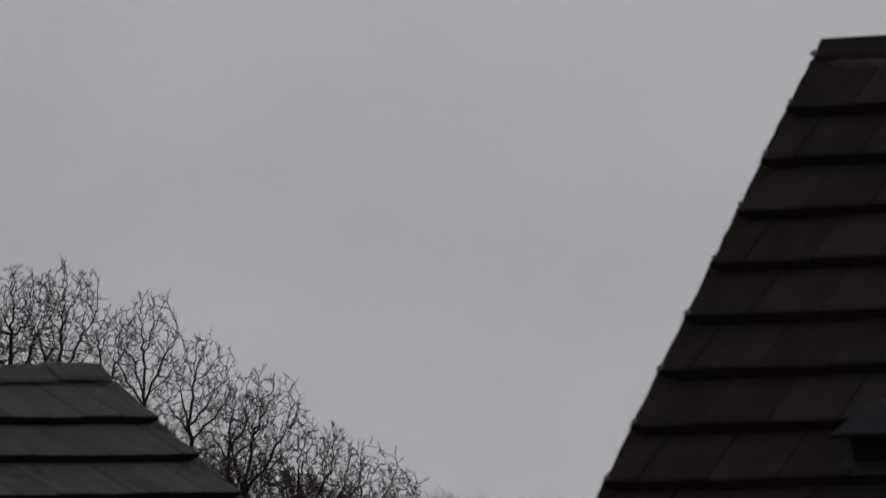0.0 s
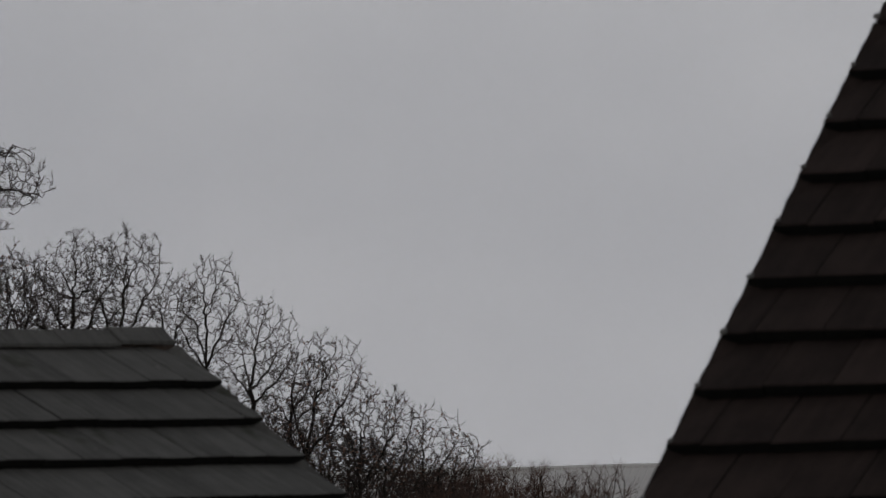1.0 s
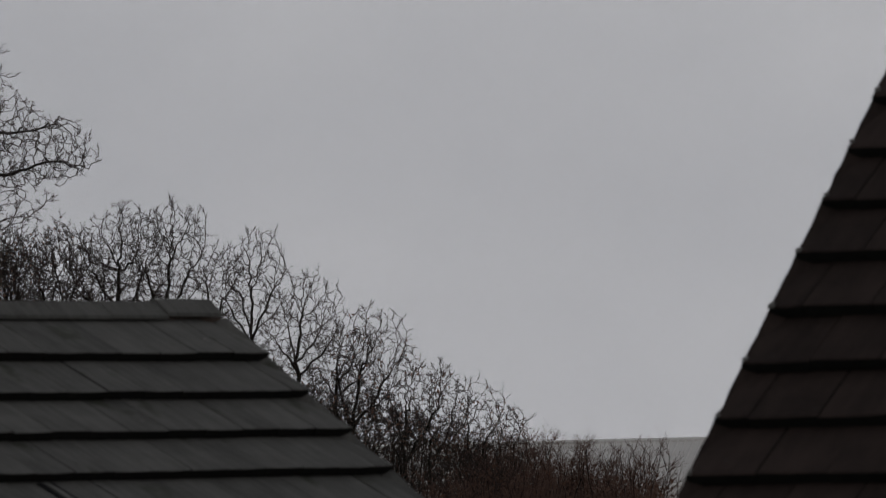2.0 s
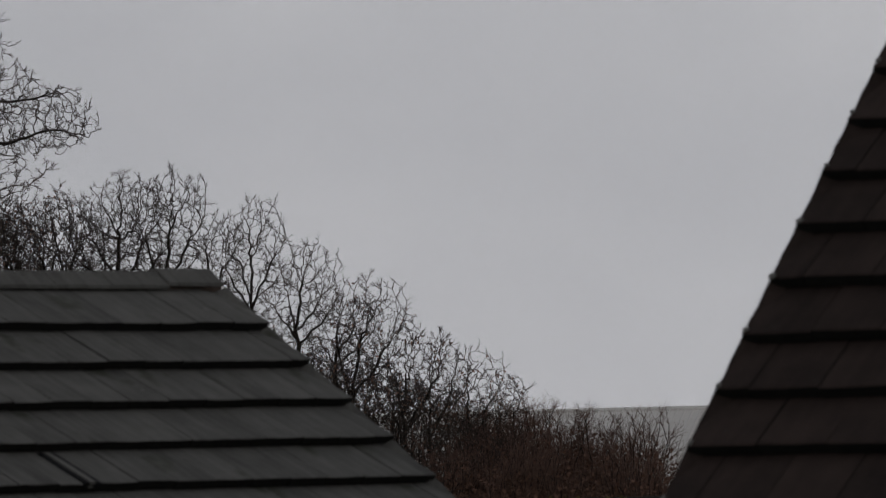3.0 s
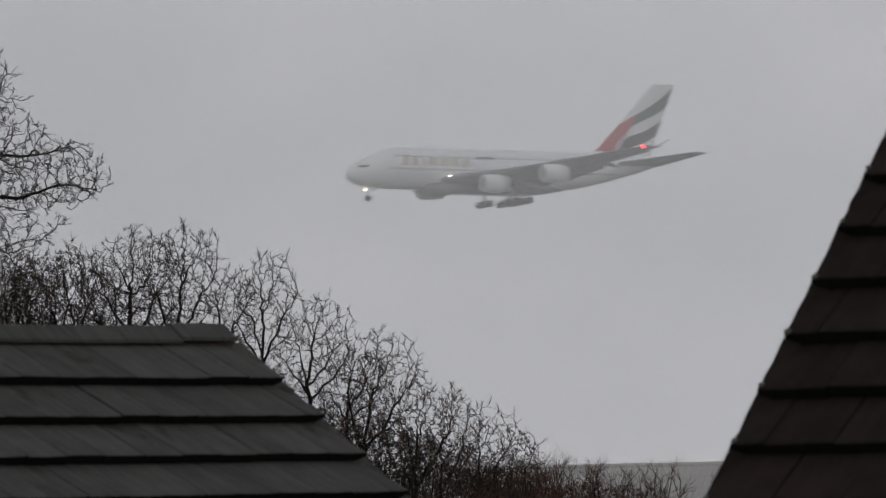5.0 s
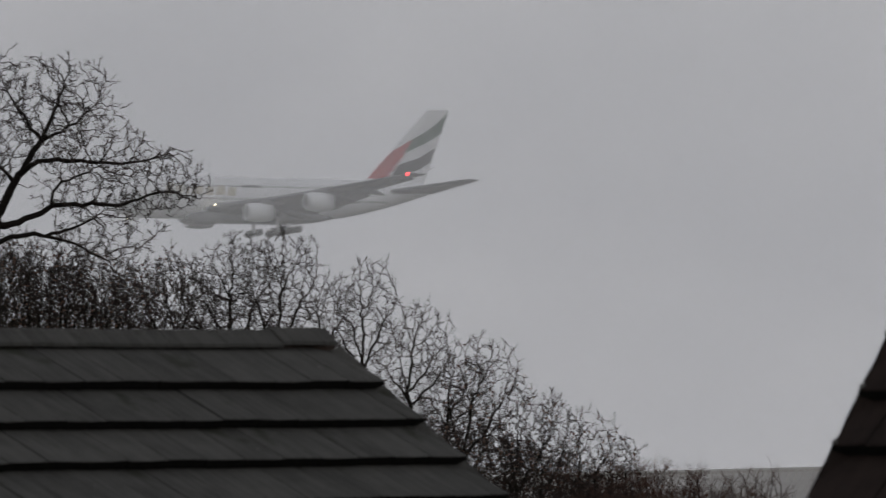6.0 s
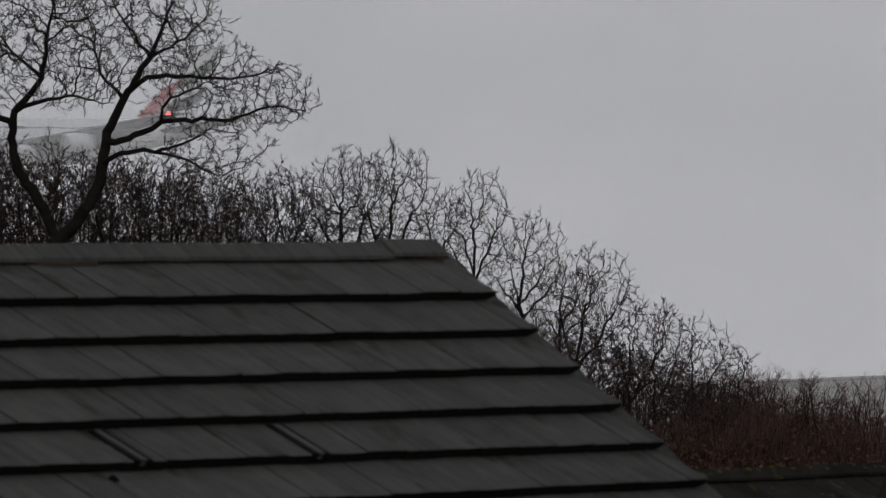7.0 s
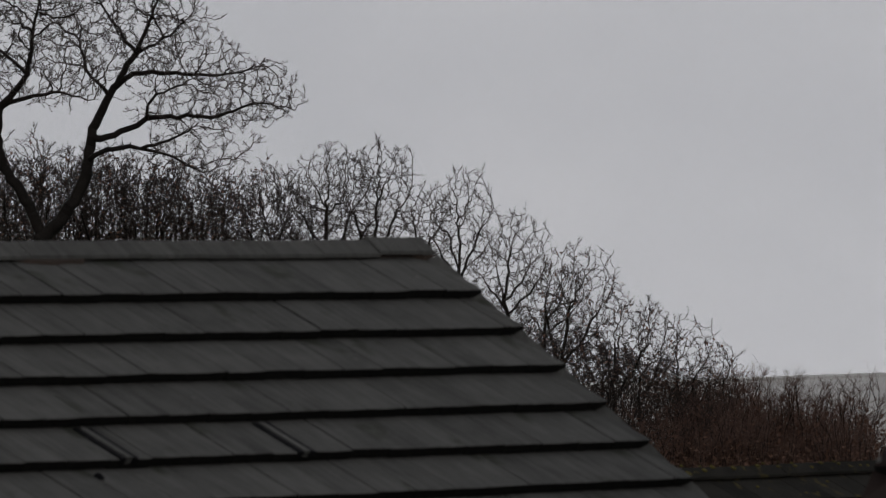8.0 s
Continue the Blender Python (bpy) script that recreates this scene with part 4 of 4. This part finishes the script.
        bmesh.ops.create_icosphere(bm, subdivisions=2, radius=0.21, matrix=Matrix.Translation((20.6, side * 4.75, 2.65)) @ Matrix.Diagonal((0.7, 1.2, 0.8, 1)))
        part("landing_light", bm, LANDING_LIGHT, wing, "glowing landing light at the wing root")
        # engines
        for x, y, z in ((22.7, 14.9, 0.75), (30.5, 25.7, 2.45)):
            bm = bmesh.new()
            prof = [(0.25, 1.28), (0.0, 1.46), (0.25, 1.66), (1.4, 1.85), (3.4, 1.85), (5.4, 1.5), (5.35, 1.35), (2.0, 1.4)]
            loft(bm, [[(x + dx, side * y + r * math.cos(t), z + r * math.sin(t)) for t in (2 * math.pi * i / 24 for i in range(24))] for dx, r in prof], caps=False)
            engine = part("engine", bm, WHITE, plane, "white engine nacelle under the wing", smooth=True)
            bm = bmesh.new()
            pipe(bm, (x + 1.0, side * y, z), (x + 1.1, side * y, z), 1.40, sides=24)
            pipe(bm, (x + 0.5, side * y, z), (x + 1.0, side * y, z), 0.05, 0.4, sides=16)
            part("fan", bm, DARK_METAL, engine, "dark fan disc inside the intake")
            bm = bmesh.new()
            loft(bm, [[(x + dx, side * y + r * math.cos(t), z + r * math.sin(t)) for t in (2 * math.pi * i / 20 for i in range(20))] for dx, r in ((2.0, 1.0), (5.3, 1.0), (6.6, 0.65), (7.6, 0.12))])
            part("exhaust_core", bm, DARK_METAL, engine, smooth=True)
            bm = bmesh.new()
            prism(bm, [(x + 1.2, z + 1.7), (x + 4.6, z + 3.0), (x + 9.5, z + 3.2), (x + 8.6, z + 2.2), (x + 6.0, z + 1.1), (x + 3.0, z + 1.5)], 0.5, Matrix.Translation((0, side * y, 0)))
            part("pylon", bm, WING_GREY, engine)
        # tailplane
        bm = bmesh.new()
        loft(bm, [aerofoil(x, side * y, z, c, t) for x, y, z, c, t in ((57.6, 0.6, 5.9, 11.0, 0.7), (58.6, 2.6, 6.1, 10.2, 0.7), (68.6, 15.2, 8.0, 3.7, 0.25))])
        part("tailplane", bm, WING_GREY, plane, "grey swept tailplane")
        # titles: a plain gold band of shapes, and a small mark
        for i, (x0, x1, z0, z1, lean) in enumerate(((10.6, 12.2, 4.6, 6.8, 0.5), (12.7, 14.2, 4.7, 6.5, 0.4), (14.8, 15.6, 4.7, 6.0, 0.4), (16.1, 18.4, 4.7, 6.3, 0.4), (18.9, 20.6, 4.6, 6.2, 0.5), (21.2, 23.0, 4.7, 6.6, 0.4), (23.5, 25.2, 4.5, 6.2, 0.5))):
            decal("gold_mark", GOLD, x0, x1, z0, z1, side, lean, label="plain gold shape of the airline title")
        decal("grey_mark", WING_GREY, 27.0, 31.0, 6.2, 6.7, side)
        # cockpit windows
        decal("cockpit_window", GLAZING, 1.9, 3.7, 4.05, 4.5, side, 0.5, label="dark cockpit window")
        # cabin windows in two decks
        verts, faces = [], []
        for z, x0, x1 in ((6.25, 9.5, 56.0), (3.75, 7.5, 58.0)):
            x = x0
            while x < x1:
                kk = len(verts)
                for dx, dz in ((0, 0), (0.26, 0), (0.26, 0.38), (0, 0.38)):
                    verts.append((x + dx, skin(x + dx, z + dz, side, 0.035), z + dz))
                for dx, dz in ((0, 0), (0.26, 0), (0.26, 0.38), (0, 0.38)):
                    verts.append((x + dx, skin(x + dx, z + dz, side, -0.02), z + dz))
                faces.append((kk, kk + 1, kk + 2, kk + 3))
                for i in range(4):
                    faces.append((kk + i, kk + (i + 1) % 4, kk + 4 + (i + 1) % 4, kk + 4 + i))
                x += 0.85
        tagged(link("cabin_windows", mesh_of("cabin_windows", verts, faces, GLAZING), plane, "two rows of small dark cabin windows"), kind="stuff")

    # fin and rudder with the coloured bands on both faces
    root0, root1, tip0, tip1, zr, zt = 54.8, 67.2, 67.7, 72.4, 8.1, 22.5
    bm = bmesh.new()
    loft(bm, [[(x, y, z) for x, y in ((a, 0), (a + (b - a) * 0.3, th), (b, 0.03), (b, -0.03), (a + (b - a) * 0.3, -th))] for a, b, th, z in ((52.8, 67.0, 0.5, 7.9), (root0, root1, 0.55, 8.7), (tip0, tip1, 0.18, zt))])
    fin = part("tail_fin", bm, WHITE, plane, "white tail fin with red, green and black bands")

    def fin_point(f, g):
        """f along the chord, g up the fin."""
        x0, x1 = root0 + (tip0 - root0) * g, root1 + (tip1 - root1) * g
        th = 0.56 + (0.19 - 0.56) * g
        c = f / 0.3 if f < 0.3 else 1 - (f - 0.3) / 0.7
        return x0 + (x1 - x0) * f, th * c + 0.03, zr + 0.6 + (zt - zr - 0.6) * g

    def along(line, t):
        k = min(int(t * (len(line) - 1)), len(line) - 2)
        f = t * (len(line) - 1) - k
        return [line[k][i] + (line[k + 1][i] - line[k][i]) * f for i in (0, 1)]

    def band(name, mat, lower, upper, label):
        for side in (-1, 1):
            bm = bmesh.new()
            n, m = 12, 4
            rows = []
            for off in (0.0, -0.05):
                grid = []
                for j in range(m + 1):
                    line = []
                    for i in range(n + 1):
                        a, b = along(lower, i / n), along(upper, i / n)
                        x, y, z = fin_point(*(a[q] + (b[q] - a[q]) * j / m for q in (0, 1)))
                        line.append(bm.verts.new((x, side * (y + off), z)))
                    grid.append(line)
                rows.append(grid)
            for i in range(n):
                for j in range(m):
                    bm.faces.new((rows[0][j][i], rows[0][j][i + 1], rows[0][j + 1][i + 1], rows[0][j + 1][i]))
                for e in (0, m):
                    bm.faces.new((rows[0][e][i], rows[0][e][i + 1], rows[1][e][i + 1], rows[1][e][i]))
            part(name, bm, mat, fin, label)
    band("red_band", RED, ((0.32, 0.0), (0.34, 0.16), (0.335, 0.28), (0.33, 0.38)), ((0.0, 0.0), (0.0, 0.22), (0.02, 0.40), (0.26, 0.57)), "red foot of the fin's curved band")
    band("green_band", GREEN, ((0.33, 0.38), (0.54, 0.47), (0.71, 0.53), (1.0, 0.67)), ((0.26, 0.57), (0.46, 0.67), (0.70, 0.79), (1.0, 0.98)), "green curved band")
    band("black_band", BLACK, ((0.37, 0.01), (0.62, 0.08), (0.83, 0.15), (0.99, 0.25)), ((0.36, 0.13), (0.39, 0.22), (0.68, 0.30), (0.99, 0.47)), "black curved band")

    # landing gear
    def bogie(x, y, z, axles, leg_top):
        bm = bmesh.new()
        pipe(bm, (x, y, z + 0.1), (x - 0.3, y, leg_top), 0.28, 0.36)
        pipe(bm, (x - 0.9 * axles, y, z), (x + 0.9 * axles, y, z + 0.34 * axles), 0.18)
        pipe(bm, (x, y, z + 1.2), (x + 2.2, y, leg_top), 0.12)
        gear = part("landing_gear", bm, STEEL, plane, "main landing gear leg with its bogie lowered")
        for i in range(axles):
            ax = x + (i - (axles - 1) / 2) * 1.75
            for dy in (-0.75, 0.75):
                bm = bmesh.new()
                pz = z + (i - (axles - 1) / 2) * 0.34
                loft(bm, [[(ax + r * math.cos(t), y + dy + oy, pz + r * math.sin(t)) for t in (2 * math.pi * q / 16 for q in range(16))] for oy, r in ((-0.26, 0.5), (-0.24, 0.66), (-0.12, 0.72), (0.12, 0.72), (0.24, 0.66), (0.26, 0.5))])
                part("wheel", bm, RUBBER, gear)
    for side in (-1, 1):
        bogie(33.3, side * 6.2, -2.2, 2, 2.2)
        bogie(37.0, side * 2.6, -2.0, 3, 0.3)
    bm = bmesh.new()
    pipe(bm, (4.9, 0, -1.9), (5.0, 0, 1.0), 0.16, 0.2)
    pipe(bm, (4.9, -0.55, -1.9), (4.9, 0.55, -1.9), 0.1)
    gear = part("nose_gear", bm, STEEL, plane, "nose landing gear with a glowing lamp")
    for dy in (-0.42, 0.42):
        bm = bmesh.new()
        loft(bm, [[(4.9 + r * math.cos(t), dy + oy, -1.95 + r * math.sin(t)) for t in (2 * math.pi * q / 16 for q in range(16))] for oy, r in ((-0.2, 0.4), (-0.18, 0.56), (0, 0.62), (0.18, 0.56), (0.2, 0.4))])
        part("wheel", bm, RUBBER, gear)
    for dy in (-0.42, 0.42):
        bm = bmesh.new()
        bmesh.ops.create_icosphere(bm, subdivisions=2, radius=0.20, matrix=Matrix.Translation((4.6, dy, -0.25)))
        part("taxi_light", bm, LANDING_LIGHT, gear, "glowing lamp on the nose gear")
    for dy in (-0.9, 0.9):
        bm = bmesh.new()
        box(bm, (4.0, dy - 0.04, -0.45), (6.2, dy + 0.04, 0.35))
        part("gear_door", bm, WHITE, gear)
    return plane


# ---------------------------------------------------------------- haze sheets
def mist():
    """Thin translucent sheets over the fields, one behind the other, standing in for haze; they scatter the daylight
    that falls on them.
    """
    m = bpy.data.materials.new("haze_film")
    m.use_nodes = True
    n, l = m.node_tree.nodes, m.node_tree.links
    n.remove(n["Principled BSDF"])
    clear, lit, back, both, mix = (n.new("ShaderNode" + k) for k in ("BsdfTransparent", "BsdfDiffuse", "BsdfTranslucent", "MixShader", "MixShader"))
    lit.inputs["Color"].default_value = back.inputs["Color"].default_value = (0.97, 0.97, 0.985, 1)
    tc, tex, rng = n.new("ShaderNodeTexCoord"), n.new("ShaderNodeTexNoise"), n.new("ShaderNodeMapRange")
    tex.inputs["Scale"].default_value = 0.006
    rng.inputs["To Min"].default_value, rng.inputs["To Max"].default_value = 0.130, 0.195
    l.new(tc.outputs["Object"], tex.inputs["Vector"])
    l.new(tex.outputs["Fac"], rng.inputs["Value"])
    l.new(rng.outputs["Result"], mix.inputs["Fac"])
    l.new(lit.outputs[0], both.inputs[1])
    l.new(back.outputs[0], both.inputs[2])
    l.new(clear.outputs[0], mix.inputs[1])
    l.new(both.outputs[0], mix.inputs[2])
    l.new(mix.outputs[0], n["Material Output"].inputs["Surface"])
    # four added curved sheets, all nearer than the airliner, wash out its contrast
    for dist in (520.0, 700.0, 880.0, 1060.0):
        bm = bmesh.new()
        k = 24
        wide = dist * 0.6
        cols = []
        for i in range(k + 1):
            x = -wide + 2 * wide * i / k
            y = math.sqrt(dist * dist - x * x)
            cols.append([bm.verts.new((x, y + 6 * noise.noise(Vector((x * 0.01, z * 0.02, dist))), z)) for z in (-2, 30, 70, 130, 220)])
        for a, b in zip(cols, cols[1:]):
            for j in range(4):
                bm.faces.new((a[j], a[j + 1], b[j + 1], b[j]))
        tagged(part("mist_bank", bm, m, None, smooth=True), "translucent sheet standing in for haze over the distant fields", "mist", kind="structure")


# ---------------------------------------------------------------- the place
ground()
warehouse()
home_l, base_l, roof_l = house((-1.153, 40.131, 5.518), 52.4, 37.06, 1, 9.0, 13, GREY_TILE, (6.0, 9), "house with a dark grey flat-tiled gabled roof, streaked by algae", MORTAR, 0.012, bits=False, patch=(2.72, 3.2))
home_r, base_r, roof_r = house((2.002, 31.387, 6.582), 27.84, 40.15, -1, 9.0, 13, BROWN_TILE, (3.0, 13), "house with a steep dark brown flat-tiled gabled roof", MORTAR, 0.000, bed=0.165)
home_s, base_s, roof_s = house((4.6, 64.7, 4.13), 52.4, 37.0, 1, 11.0, 9, MOSSY_TILE, (9.0, 4), "low house with a mossy dark tiled roof and lichened ridge", MORTAR, 0.01, bits=False, moss=90)
vent_tile(base_l, roof_l, 2.70, 5)
vent_tile(base_l, roof_l, 4.01, 5)
roof_cowl(base_r, roof_r, -1.20, 7.85)
for spot, x, row, size, mat in (("lichen_spot", 0.37, 0.58, 0.020, PALE_MORTAR), ("dark_clip", 4.33, 5.24, 0.024, VENT_PLASTIC), ("lichen_spot", 1.6, 2.7, 0.010, PALE_MORTAR), ("lichen_spot", 3.1, 3.5, 0.009, PALE_MORTAR)):
    bm = bmesh.new()
    bmesh.ops.create_icosphere(bm, subdivisions=2, radius=1.0)
    for v in bm.verts:
        v.co *= 1 + 0.3 * noise.noise(v.co * 2 + Vector((x, row, 0)))
        v.co = Vector((v.co.x * size, v.co.y * size * 1.2, v.co.z * 0.008 if mat is PALE_MORTAR else v.co.z * size))
    down = math.ceil(row) * GAUGE - row * GAUGE
    part(spot, bm, mat, roof_l, place=base_l @ Matrix.Translation((x, row * GAUGE, 0.026 + RISE - down * RISE / GAUGE)), smooth=True)
oak()
hedgerow_trees()
thicket()
PLANE = airliner()
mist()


def motions():
    rows = []
    h = radians(25.437)
    for i in range(17):
        t = i * 0.5
        d = (t - 5.5) * 71.652
        rows.append((t, pose(-54.311 - d * math.cos(h), 1472.368 - d * math.sin(h), 65.61 - 4.03 * (t - 5.5), 0, 1.506, 25.437)))
    walk(PLANE, rows)


motions()
